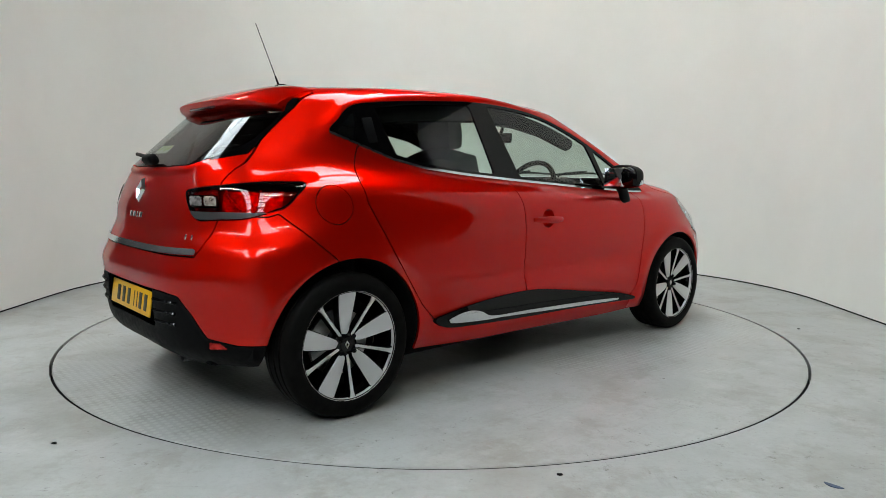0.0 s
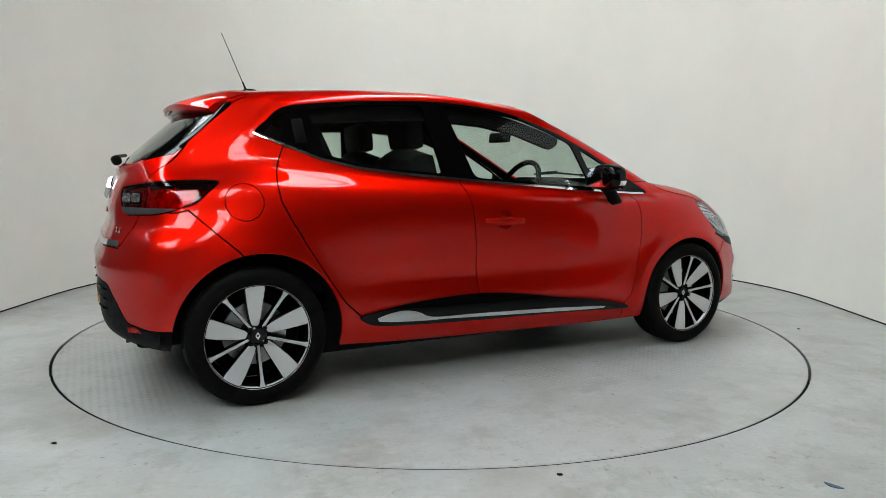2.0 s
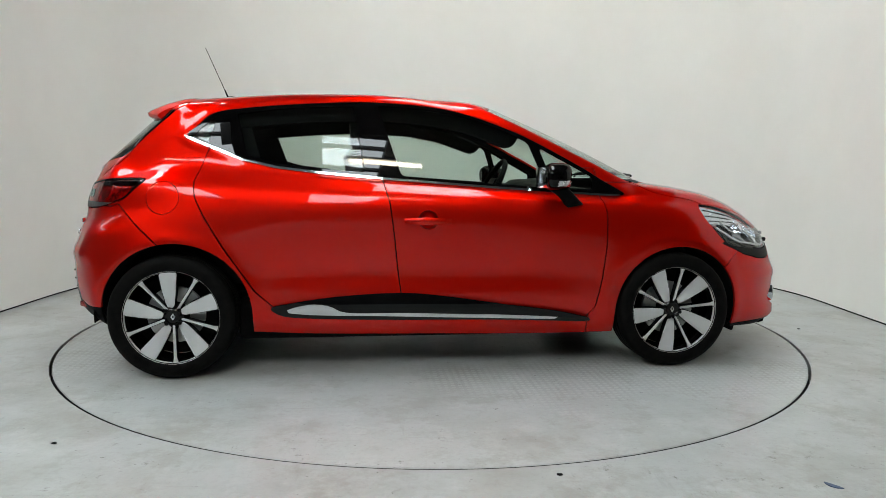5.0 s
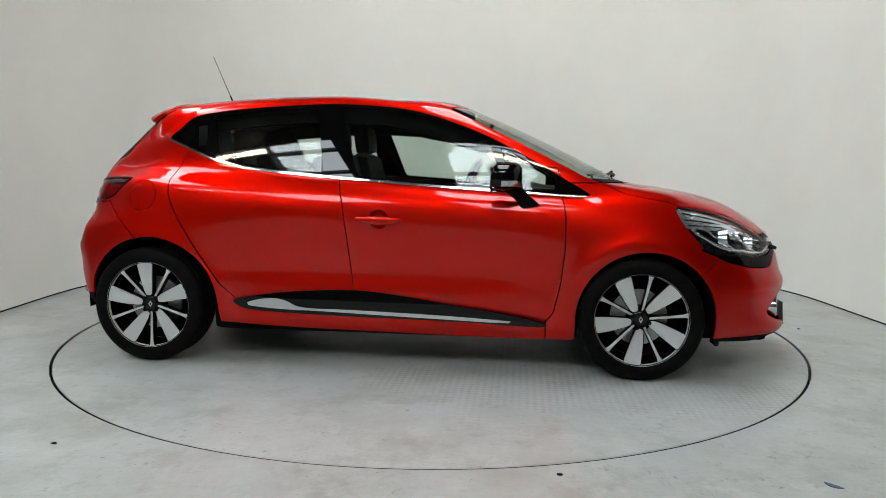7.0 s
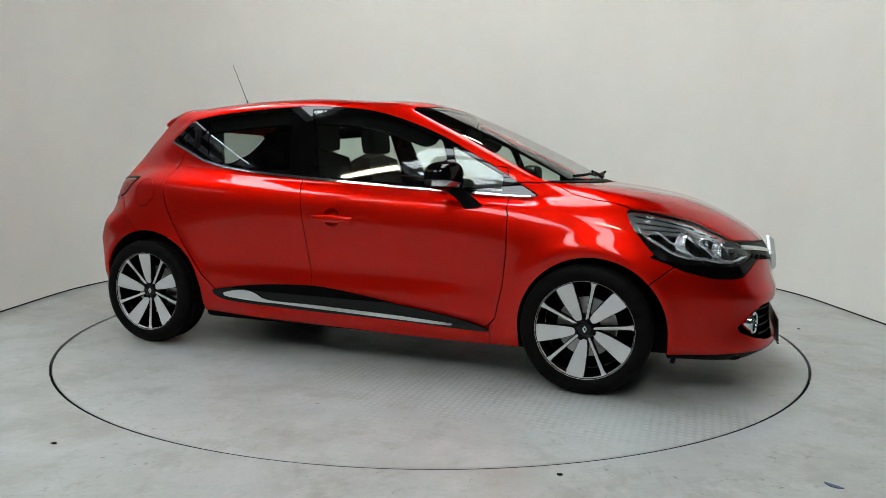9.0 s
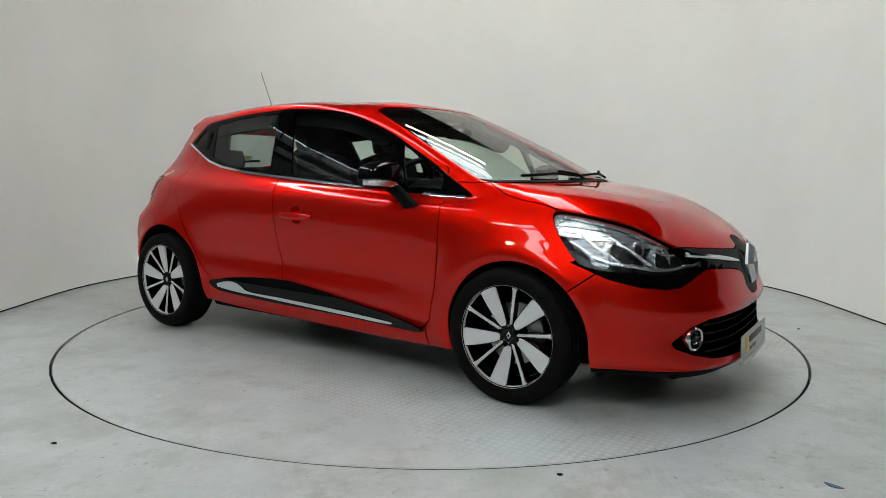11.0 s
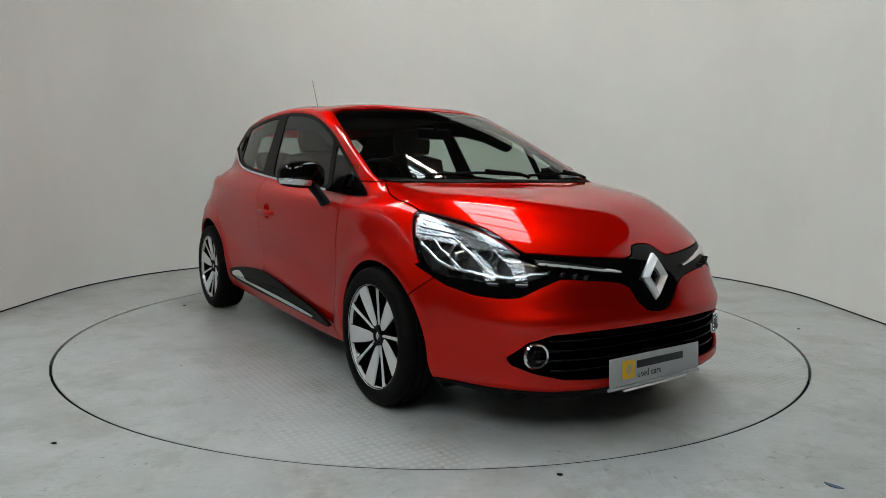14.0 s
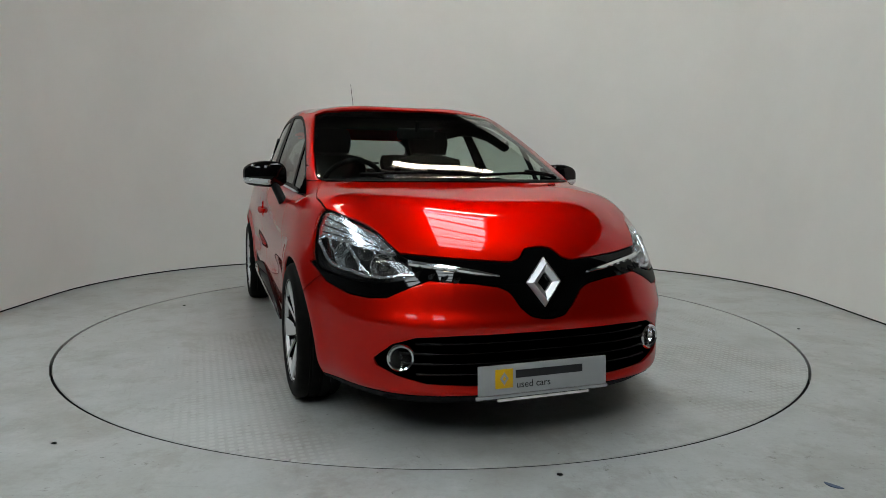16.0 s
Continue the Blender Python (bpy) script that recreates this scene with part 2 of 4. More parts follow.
tagged(ring_floor(), "pale grey painted concrete floor with scuffs", "floor", kind="structure")
tagged(part("pit", lathe([(.01, -.079), (DISC + .3, -.079)], 96, "z"), DARK), "dark pit under the turntable", "pit", kind="structure")

turntable = new("turntable")
tagged(turntable, "round turntable of grey painted steel plate, worn", "turntable")
part("deck", lathe([(DISC - .002, -.004), (DISC - .006, -.0005), (DISC - .03, 0), (1.5, 0), (.7, 0), (.001, 0)], 160, "z"), PLATE, turntable, "grey painted chequer-plate deck, worn and stained")
part("rim", lathe([(.3, -.07), (DISC - .004, -.07), (DISC, -.06), (DISC, -.006), (DISC - .002, -.0042), (DISC - .01, -.0042)], 160, "z"), DARK, turntable, "dark steel rim")


# hall round the bay
def hall():
    bm = bmesh.new()
    add_box(bm, (18.4, .2, 5.4), pose(0, -12.1, 2.7))
    tagged(part("wall_south", bm, HALL), "grey clad wall of the hall", "wall", kind="structure")
    tagged(part("wall_north", box((18.4, .2, 5.4), pose(0, 7.1, 2.7)), HALL), "grey clad wall of the hall", "wall", kind="structure")
    tagged(part("wall_west", box((.2, 19, 5.4), pose(-9.1, -2.5, 2.7)), HALL), "grey clad wall of the hall", "wall", kind="structure")
    tagged(part("wall_east", box((.2, 19, 5.4), pose(9.1, -2.5, 2.7)), HALL), "grey clad wall of the hall", "wall", kind="structure")


hall()
# the ceiling, open at its roof lights: middle, half width, two ends
LIGHTS = ((.65, .70, -2.1, 1.75), (-.1, .62, -9.4, -4.9), (-3.45, .8, -9.4, -4.6), (-4.3, .6, -2.6, 2.6), (-7.95, .22, -3.2, 3.4), (-8.72, .18, -3.2, 3.4))
bm = bmesh.new()
xs = sorted({-9.2, 9.2} | {x + k for x, h, _, _ in LIGHTS for k in (-h, h)})
ys = sorted({-12.2, 7.2} | {y for _, _, y0, y1 in LIGHTS for y in (y0, y1)})
for xa, xb in zip(xs, xs[1:]):
    for ya, yb in zip(ys, ys[1:]):
        cx, cy = (xa + xb) / 2, (ya + yb) / 2
        if not any(abs(cx - x) < h and y0 < cy < y1 for x, h, y0, y1 in LIGHTS):
            add_box(bm, (xb - xa, yb - ya, .2), pose(cx, cy, 5.4))
bmesh.ops.remove_doubles(bm, verts=bm.verts, dist=.001)
tagged(part("ceiling", bm, HALL), "dark grey clad hall roof", "ceiling", kind="structure")
DAY = glow("daylight_sheet", (.70, .83, 1.0), ROOF_GLOW)
TUBE = glow("lamp_tube", (1.0, .93, .82), TUBE_GLOW)
for x, h, y0, y1 in LIGHTS:
    w = new("roof_light")
    w.location = (x, (y0 + y1) / 2, 5.42)
    tagged(w, "long translucent roof light with dark glazing bars", "roof light", "roof lights", "structure")
    part("pane", box((2 * h, y1 - y0, .02), pose(0, 0, .12)), DAY, w)
    for k in range(5):
        part("glazing_bar", box((2 * h, .07, .1), pose(0, (y1 - y0) * ((k + .5) / 5 - .5), 0)), STEEL, w)


def tube_lamp():
    t = new("tube_lamp")
    tagged(t, "long white tube lamp under the hall roof", "lamp", "tube lamps")
    part("casing", box((1.5, .22, .06), pose(0, 0, .065), .01), WALLPAINT, t)
    for y in (-.045, .045):
        part("tube", tube([(-.72, y, 0), (.72, y, 0)], .03), TUBE, t)
    return t


first_lamp = tube_lamp()
first_lamp.location = (LAMPS[0][0], LAMPS[0][1], 5.2)
for x, y in LAMPS[1:]:
    copy_thing(first_lamp, pose(x, y, 5.2))


# small things on the floor
fleck = bmesh.new()
rim_ = [fleck.verts.new((.026 * math.cos(a) * (1 + .4 * math.sin(3 * a)), .014 * math.sin(a) * (1 + .3 * math.cos(2 * a)), .001)) for a in np.linspace(0, 2 * math.pi, 12, endpoint=False)]
ext = bmesh.ops.extrude_face_region(fleck, geom=[fleck.faces.new(rim_)])
bmesh.ops.translate(fleck, verts=[v for v in ext["geom"] if isinstance(v, bmesh.types.BMVert)], vec=(0, 0, .003))
BLUE, _nt, _b = material("blue_paint_flake", (.02, .05, .11), .5)
noise_to(_nt, _b, 60, (.012, .035, .08), (.04, .08, .16))
tagged(part("paint_fleck", fleck, BLUE), "small dark blue flake lying on the floor", "debris").matrix_basis = pose(1.34, -2.38, 0, 0, 0, -50)
rng = random.Random(4)
for x, y in ((2.46, -.07), (-1.43, -2.045), (.44, -2.3), (-1.9, .6)):
    grit = bmesh.new()
    bmesh.ops.create_icosphere(grit, subdivisions=1, radius=.012, matrix=Matrix.Diagonal((1, .7, .35, 1)))
    for v in grit.verts:
        v.co *= rng.uniform(.75, 1.25)
    tagged(part("grit", grit, DARK), "dark crumb of grit on the floor", "debris", "grit on the floor").matrix_basis = pose(x, y, .002)


# ---- outlines ----
def curve(pts, per=6, closed=True):
    """A smooth closed outline through 2D points."""
    p = np.array(pts, float)
    n = len(p)
    out = []
    for i in range(n):
        a, b, c, d = p[(i - 1) % n], p[i], p[(i + 1) % n], p[(i + 2) % n]
        for t in np.arange(per) / per:
            out.append(.5 * (2 * b + (c - a) * t + (2 * a - 5 * b + 4 * c - d) * t * t + (3 * b - a - 3 * c + d) * t ** 3))
    return np.array(out)


def dist_line(q, line, closed):
    """Distance of the points q (n, 2) from a polyline."""
    a = np.asarray(line, float)
    b = np.roll(a, -1, 0) if closed else a[1:]
    a = a if closed else a[:-1]
    best = np.full(len(q), 1e9)
    for s, e in zip(a, b):
        d = e - s
        t = np.clip(((q - s) @ d) / max(d @ d, 1e-12), 0, 1)
        best = np.minimum(best, np.hypot(*(q - s - t[:, None] * d).T))
    return best


def inside(q, line):
    """Signed distance from a closed outline, positive within."""
    a = np.asarray(line, float)
    b = np.roll(a, -1, 0)
    odd = np.zeros(len(q), bool)
    for s, e in zip(a, b):
        cross = (s[1] > q[:, 1]) != (e[1] > q[:, 1])
        if cross.any():
            x = s[0] + (q[:, 1] - s[1]) / (e[1] - s[1] if e[1] != s[1] else 1e-12) * (e[0] - s[0])
            odd ^= cross & (q[:, 0] < x)
    d = dist_line(q, a, True)
    return np.where(odd, d, -d)


DLO = curve([(.05, 1.20), (.10, 1.257), (.185, 1.325), (.35, 1.352), (.52, 1.368), (.675, 1.379), (.98, 1.391), (1.27, 1.374), (1.49, 1.334),
             (1.745, 1.245), (1.93, 1.155), (2.10, 1.063), (2.20, 1.002), (2.325, .93), (2.31, .917), (2.197, .919), (1.912, .937), (1.62, .955),
             (1.33, .976), (1.03, .998), (.72, 1.024), (.50, 1.05), (.33, 1.089), (.175, 1.15)], 4)


WINDSCREEN = [(-.1, 1.0), (.40, 1.0), (.685, .998), (.688, 1.02), (.652, 1.159), (.605, 1.285), (.572, 1.358), (.52, 1.378), (.30, 1.392), (-.1, 1.396)]
HATCH_GLASS = [(-.1, 1.047), (.20, 1.045), (.35, 1.053), (.455, 1.092), (.508, 1.155), (.518, 1.214), (.516, 1.285), (.49, 1.335), (-.1, 1.36)]


# ---- the car's skin: closed rings of control points, from the sill up to the roof ----
# Car space: x ahead from the rear axle, y to the left, z up. Each ring runs from the middle of the tail
# round the left side to the middle of the nose.
RINGS = []


def ring(*pts):
    RINGS.append(pts)


ring((-.5, 0, .235), (-.49, .38, .235), (-.39, .64, .245), (-.29, .75, .26), (0, .79, .25), (.6, .785, .205), (1.3, .785, .19),
     (2, .785, .18), (2.6, .79, .2), (2.93, .765, .195), (3.21, .6, .17), (3.35, .37, .163), (3.39, 0, .163))
ring((-.585, 0, .3), (-.572, .39, .3), (-.45, .67, .31), (-.31, .785, .32), (0, .825, .32), (.6, .815, .275), (1.3, .815, .258),
     (2, .815, .248), (2.6, .825, .27), (2.95, .79, .26), (3.265, .635, .235), (3.42, .39, .225), (3.45, 0, .22))
ring((-.605, 0, .41), (-.592, .41, .41), (-.465, .7, .42), (-.32, .81, .43), (0, .845, .43), (.6, .832, .4), (1.3, .835, .38),
     (2, .835, .37), (2.6, .845, .38), (2.96, .8, .37), (3.255, .635, .34), (3.41, .39, .33), (3.44, 0, .33))
ring((-.612, 0, .52), (-.597, .42, .52), (-.465, .71, .53), (-.32, .815, .54), (0, .85, .55), (.6, .826, .51), (1.3, .828, .49),
     (2, .832, .48), (2.6, .853, .5), (2.96, .805, .48), (3.25, .64, .44), (3.405, .39, .43), (3.44, 0, .43))
ring((-.6, 0, .63), (-.583, .42, .63), (-.46, .705, .635), (-.32, .81, .64), (0, .852, .66), (.6, .838, .63), (1.3, .84, .61),
     (2, .84, .6), (2.6, .853, .62), (2.95, .8, .59), (3.235, .64, .54), (3.39, .385, .53), (3.43, 0, .53))
ring((-.572, 0, .74), (-.555, .41, .74), (-.45, .69, .718), (-.318, .80, .722), (0, .842, .77), (.6, .85, .75), (1.3, .853, .74),
     (2, .848, .72), (2.6, .838, .72), (2.92, .775, .69), (3.19, .635, .64), (3.365, .375, .63), (3.415, 0, .63))
ring((-.552, 0, .85), (-.533, .39, .85), (-.425, .638, .805), (-.3, .742, .812), (0, .815, .87), (.6, .848, .85), (1.3, .852, .83),
     (2, .842, .81), (2.58, .815, .8), (2.88, .745, .775), (3.13, .63, .735), (3.31, .37, .715), (3.365, 0, .715))
ring((-.53, 0, .94), (-.507, .37, .94), (-.395, .595, .945), (-.275, .705, .95), (0, .787, .962), (.6, .82, .93), (1.3, .835, .9),
     (1.98, .82, .88), (2.52, .785, .87), (2.8, .715, .873), (3.02, .6, .834), (3.2, .355, .808), (3.25, 0, .8))
ring((-.497, 0, 1.01), (-.475, .355, 1.01), (-.37, .56, 1.015), (-.245, .648, .995), (.02, .726, 1.012), (.58, .78, .98), (1.3, .8, .94),
     (1.95, .785, .91), (2.42, .757, .905), (2.67, .695, .926), (2.83, .58, .927), (2.965, .35, .92), (3, 0, .912))
ring((-.467, 0, 1.07), (-.445, .34, 1.07), (-.335, .525, 1.075), (-.205, .608, 1.045), (.07, .674, 1.068), (.55, .745, 1.03), (1.3, .765, .975),
     (1.9, .757, .938), (2.32, .737, .925), (2.42, .685, .968), (2.48, .565, .989), (2.535, .34, .997), (2.555, 0, .992))
ring((-.397, 0, 1.13), (-.377, .335, 1.13), (-.28, .505, 1.135), (-.145, .585, 1.15), (.11, .645, 1.2), (.55, .715, 1.12), (1.25, .73, 1.08),
     (1.75, .722, 1.06), (2.08, .708, 1.045), (2.19, .66, 1.083), (2.25, .53, 1.099), (2.3, .33, 1.105), (2.315, 0, 1.1))
ring((-.3, 0, 1.22), (-.28, .33, 1.22), (-.2, .49, 1.225), (-.085, .564, 1.235), (.14, .625, 1.255), (.55, .68, 1.2), (1.2, .695, 1.18),
     (1.6, .688, 1.17), (1.88, .675, 1.155), (1.99, .635, 1.188), (2.05, .505, 1.204), (2.095, .31, 1.21), (2.11, 0, 1.205))
ring((-.2, 0, 1.31), (-.18, .32, 1.31), (-.11, .48, 1.31), (-.02, .549, 1.31), (.18, .60, 1.305), (.55, .64, 1.29), (1.1, .655, 1.285),
     (1.42, .648, 1.28), (1.65, .635, 1.265), (1.75, .595, 1.293), (1.82, .47, 1.309), (1.87, .29, 1.315), (1.885, 0, 1.31))
ring((-.15, 0, 1.36), (-.13, .31, 1.36), (-.06, .465, 1.36), (.02, .53, 1.36), (.21, .575, 1.355), (.55, .61, 1.371), (1, .62, 1.381),
     (1.24, .612, 1.376), (1.46, .595, 1.356), (1.55, .56, 1.37), (1.63, .45, 1.384), (1.69, .28, 1.39), (1.71, 0, 1.385))
ring((-.11, 0, 1.395), (-.09, .3, 1.393), (-.02, .44, 1.392), (.07, .485, 1.392), (.23, .515, 1.4), (.55, .555, 1.418), (.95, .565, 1.428),
     (1.17, .555, 1.422), (1.32, .535, 1.411), (1.41, .495, 1.416), (1.49, .41, 1.425), (1.56, .26, 1.429), (1.59, 0, 1.423))
ring((0, 0, 1.42), (0, .24, 1.42), (.05, .32, 1.42), (.12, .35, 1.422), (.26, .375, 1.43), (.55, .4, 1.447), (.9, .405, 1.453),
     (1.08, .395, 1.447), (1.18, .38, 1.442), (1.24, .34, 1.436), (1.29, .28, 1.439), (1.34, .18, 1.442), (1.36, 0, 1.443))
ring((.15, 0, 1.433), (.17, 0, 1.434), (.2, 0, 1.436), (.25, 0, 1.438), (.35, 0, 1.443), (.6, 0, 1.449), (.9, 0, 1.452),
     (1.02, 0, 1.451), (1.08, 0, 1.45), (1.12, 0, 1.449), (1.15, 0, 1.448), (1.18, 0, 1.447), (1.2, 0, 1.446))


def spline_rows(pts, per, mirror):
    """Rows of control points (n, k, 3) filled in with per steps between neighbours, along the first axis."""
    p = np.asarray(pts, float)
    if mirror:
        flip = np.array((1, -1, 1))
        p = np.concatenate([p[1:2] * flip, p, p[-2:-1] * flip])
    else:
        p = np.concatenate([2 * p[:1] - p[1:2], p, 2 * p[-1:] - p[-2:-1]])
    out = []
    for i in range(1, len(p) - 2):
        a, b, c, d = p[i - 1], p[i], p[i + 1], p[i + 2]
        for t in np.arange(per) / per:
            out.append(.5 * (2 * b + (c - a) * t + (2 * a - 5 * b + 4 * c - d) * t * t + (3 * b - a - 3 * c + d) * t ** 3))
    out.append(p[-2])
    return np.array(out)


def make_skin(per_u=22, per_v=10):
    """Vertices, triangles and normals of the whole skin, both halves."""
    net = np.array(RINGS, float)
    grid = spline_rows(net.transpose(1, 0, 2), per_u, True)
    grid = spline_rows(grid.transpose(1, 0, 2), per_v, False)
    flip = np.array((1, -1, 1))
    whole = np.concatenate([grid, (grid[:, 1:-1] * flip)[:, ::-1]], 1)
    for _ in range(14):
        whole = .5 * whole + .25 * (np.roll(whole, 1, 1) + np.roll(whole, -1, 1))
    for _ in range(13):
        whole[1:-1] = .5 * whole[1:-1] + .25 * (whole[:-2] + whole[2:])
    n, m = whole.shape[:2]
    v = whole.reshape(-1, 3).copy()
    # lips of the wheel arches, the scoop of the lower doors and a crease at the haunches
    side = np.sign(v[:, 1]) * np.clip((abs(v[:, 1]) - .6) / .15, 0, 1)
    for hub in (0, 2.589):
        r = np.hypot(v[:, 0] - hub, v[:, 2] - .307)
        v[:, 1] += side * .012 * np.exp(-((r - .375) / .05) ** 2)
    bell = lambda at, wide: np.exp(-((v[:, 2] - at) / wide) ** 2)
    v[:, 1] -= side * .007 * bell(.52, .06) * np.clip((v[:, 0] - .45) / .3, 0, 1) * np.clip((2.15 - v[:, 0]) / .3, 0, 1)
    ahead, behind = np.clip((v[:, 0] - 3.0) / .25, 0, 1), np.clip((-.30 - v[:, 0]) / .15, 0, 1)
    v[:, 0] += ahead * (.014 * bell(.47, .04) + .010 * bell(.215, .025)) + behind * (.012 * bell(.79, .05) - .014 * bell(.61, .05))
    # the side glass is one gentle curve
    for s in (-1, 1):
        q = v[:, [0, 2]]
        near = np.clip(inside(q, DLO) / .05 + 1, 0, 1) * (s * v[:, 1] > .3)
        x, z = (v[:, 0] - 1.1) / 1.2, (v[:, 2] - 1.15) / .25
        basis = np.stack([np.ones_like(x), x, z, x * x, x * z, z * z, x ** 3], 1)
        k = near > .99
        flat = basis @ np.linalg.lstsq(basis[k], v[k, 1], rcond=None)[0]
        w = near * near * (3 - 2 * near)
        v[:, 1] += w * (flat - v[:, 1])
    # so are the windscreen and the rear window
    for outline, ahead in ((WINDSCREEN, v[:, 0] > 1.2), (HATCH_GLASS, v[:, 0] < .12)):
        y, z = v[:, 1] / .6, (v[:, 2] - 1.2) / .2
        near = np.clip(inside(np.stack([abs(v[:, 1]), v[:, 2]], 1), outline) / .04 + 1, 0, 1) * ahead
        basis = np.stack([np.ones_like(y), y * y, z, z * z, y * y * z, y ** 4], 1)
        k = near > .99
        flat = basis @ np.linalg.lstsq(basis[k], v[k, 0], rcond=None)[0]
        w = near * near * (3 - 2 * near)
        v[:, 0] += w * (flat - v[:, 0])
    i = np.arange(n - 1)[:, None] * m
    j, k = np.arange(m)[None], (np.arange(m)[None] + 1) % m
    a, b, c, d = i + j, i + k, i + m + k, i + m + j
    tri = np.concatenate([np.stack([a, c, b], -1).reshape(-1, 3), np.stack([a, d, c], -1).reshape(-1, 3)])
    return v, tri, normals_of(v, tri)


def normals_of(v, tri):
    e = np.cross(v[tri[:, 1]] - v[tri[:, 0]], v[tri[:, 2]] - v[tri[:, 0]])
    nrm = np.zeros_like(v)
    for c in range(3):
        np.add.at(nrm, tri[:, c], e)
    return nrm / np.maximum(np.linalg.norm(nrm, axis=1, keepdims=True), 1e-12)


# ---- panels: regions of the skin, cut along outlines ----
class Piece:
    """Some triangles of the skin with the normals that they had there."""

    def __init__(self, v, tri, nrm):
        self.v, self.tri, self.nrm = v, tri, nrm

    def keep(self, d):
        """The part where d (one value a vertex) is above zero."""
        d = np.where(abs(d) < 1e-5, -1e-5, d)
        tri, s = self.tri, d[self.tri] > 0
        k = s.sum(1)
        whole = tri[k == 3]
        one, two = tri[k == 1], tri[k == 2]
        so, st = s[k == 1], s[k == 2]
        roll = lambda t, i: np.stack([t[np.arange(len(t)), (i + j) % 3] for j in range(3)], 1)
        one, two = roll(one, so.argmax(1)), roll(two, (~st).argmax(1))
        pairs = np.concatenate([one[:, [0, 1]], one[:, [0, 2]], two[:, [0, 1]], two[:, [0, 2]]])
        lo, hi = pairs.min(1), pairs.max(1)
        key, back = np.unique(lo.astype(np.int64) * (len(d) + 1) + hi, return_inverse=True)
        back = back.ravel()
        a, b = key // (len(d) + 1), key % (len(d) + 1)
        t = (d[a] / (d[a] - d[b]))[:, None]
        v = np.concatenate([self.v, self.v[a] + t * (self.v[b] - self.v[a])])
        n = self.nrm[a] + t * (self.nrm[b] - self.nrm[a])
        nrm = np.concatenate([self.nrm, n / np.linalg.norm(n, axis=1, keepdims=True)])
        c = back + len(d)
        m1, m2 = len(one), len(two)
        p, q, r, w = c[:m1], c[m1:2 * m1], c[2 * m1:2 * m1 + m2], c[2 * m1 + m2:]
        made = [whole, np.stack([one[:, 0], p, q], 1), np.stack([r, two[:, 1], two[:, 2]], 1), np.stack([r, two[:, 2], w], 1)]
        tri = np.concatenate(made)
        used = np.unique(tri)
        at = np.zeros(len(v), int)
        at[used] = np.arange(len(used))
        return Piece(v[used], at[tri], nrm[used])

    def solid(self, out=0.0, deep=.012):
        """Vertices, faces and normals of the piece as a plate with turned-in edges."""
        top = self.v + self.nrm * out
        e = np.concatenate([self.tri[:, [0, 1]], self.tri[:, [1, 2]], self.tri[:, [2, 0]]])
        key = np.sort(e, 1)
        _, first, count = np.unique(key[:, 0].astype(np.int64) * (len(top) + 1) + key[:, 1], return_index=True, return_counts=True)
        e = e[first[count == 1]]
        a, b = e[:, 0], e[:, 1]
        side = np.cross(self.v[b] - self.v[a], self.nrm[a])
        side /= np.maximum(np.linalg.norm(side, axis=1, keepdims=True), 1e-9)
        m, n = len(e), len(top)
        low = lambda i: top[i] - self.nrm[i] * deep
        v = np.concatenate([top, top[a], top[b], low(b), low(a)])
        nrm = np.concatenate([self.nrm, side, side, side, side])
        i = np.arange(m) + n
        quads = np.stack([i + m, i, i + 3 * m, i + 2 * m], 1)
        return v - np.array((AXIS[0], AXIS[1], 0)), [tuple(t) for t in self.tri] + [tuple(t) for t in quads], nrm


SKIN = Piece(*make_skin())
GAP = .0028


def side_of(p, s, outline, least=.3):
    """Within an outline drawn on the car's side (x, z), on the side s."""
    return np.minimum(inside(p.v[:, [0, 2]], outline), s * p.v[:, 1] - least)


def end_of(p, outline, front):
    """Within an outline drawn on the nose or the tail (distance from the middle, z)."""
    q = np.stack([abs(p.v[:, 1]), p.v[:, 2]], 1)
    return np.minimum(inside(q, outline), (p.v[:, 0] - 1.2) if front else (.12 - p.v[:, 0]))


def corner_of(p, outline, front, s=0):
    """Within an outline drawn on the slanted corners (x less the distance from the middle, z)."""
    x = p.v[:, 0] if front else -p.v[:, 0]
    d = np.minimum(inside(np.stack([x - abs(p.v[:, 1]), p.v[:, 2]], 1), outline), x - (2.5 if front else -.05))
    return np.minimum(d, s * p.v[:, 1]) if s else d


AB_LINE = [(1.02, 1.06), (1.036, .99), (1.071, .868), (1.094, .694), (1.109, .545), (1.127, .412), (1.139, .29)]
BELT = [(.045, 1.197), (.175, 1.146), (.33, 1.085), (.50, 1.046), (.72, 1.020), (1.03, .994), (1.33, .972), (1.62, .951), (1.912, .933), (2.197, .915), (2.30, .914)]
REAR_QUARTER = [(.082, 1.20), (.122, 1.245), (.185, 1.298), (.185, 1.25), (.158, 1.172)]
REAR_GLASS = [(.30, 1.318), (.52, 1.348), (.70, 1.36), (.888, 1.366), (.945, 1.024), (.72, 1.043), (.50, 1.07), (.352, 1.112)]
FRONT_GLASS = [(1.015, 1.372), (1.15, 1.367), (1.30, 1.354), (1.41, 1.336), (1.515, 1.312), (1.67, 1.255), (1.81, 1.195), (1.90, .956), (1.60, .974), (1.135, 1.005)]
FRONT_QUARTER = [(1.868, 1.168), (2.152, 1.015), (2.15, .938), (1.945, .951)]
COWL = [(-.1, .984), (.40, .984), (.66, .984), (.69, .998), (.60, 1.003), (-.1, 1.004)]
FRONT_DOOR = AB_LINE + [(2.09, .268), (2.125, .29), (2.155, .326), (2.19, .488), (2.207, .66), (2.206, .827), (2.188, .92), (2.17, 1.06)]
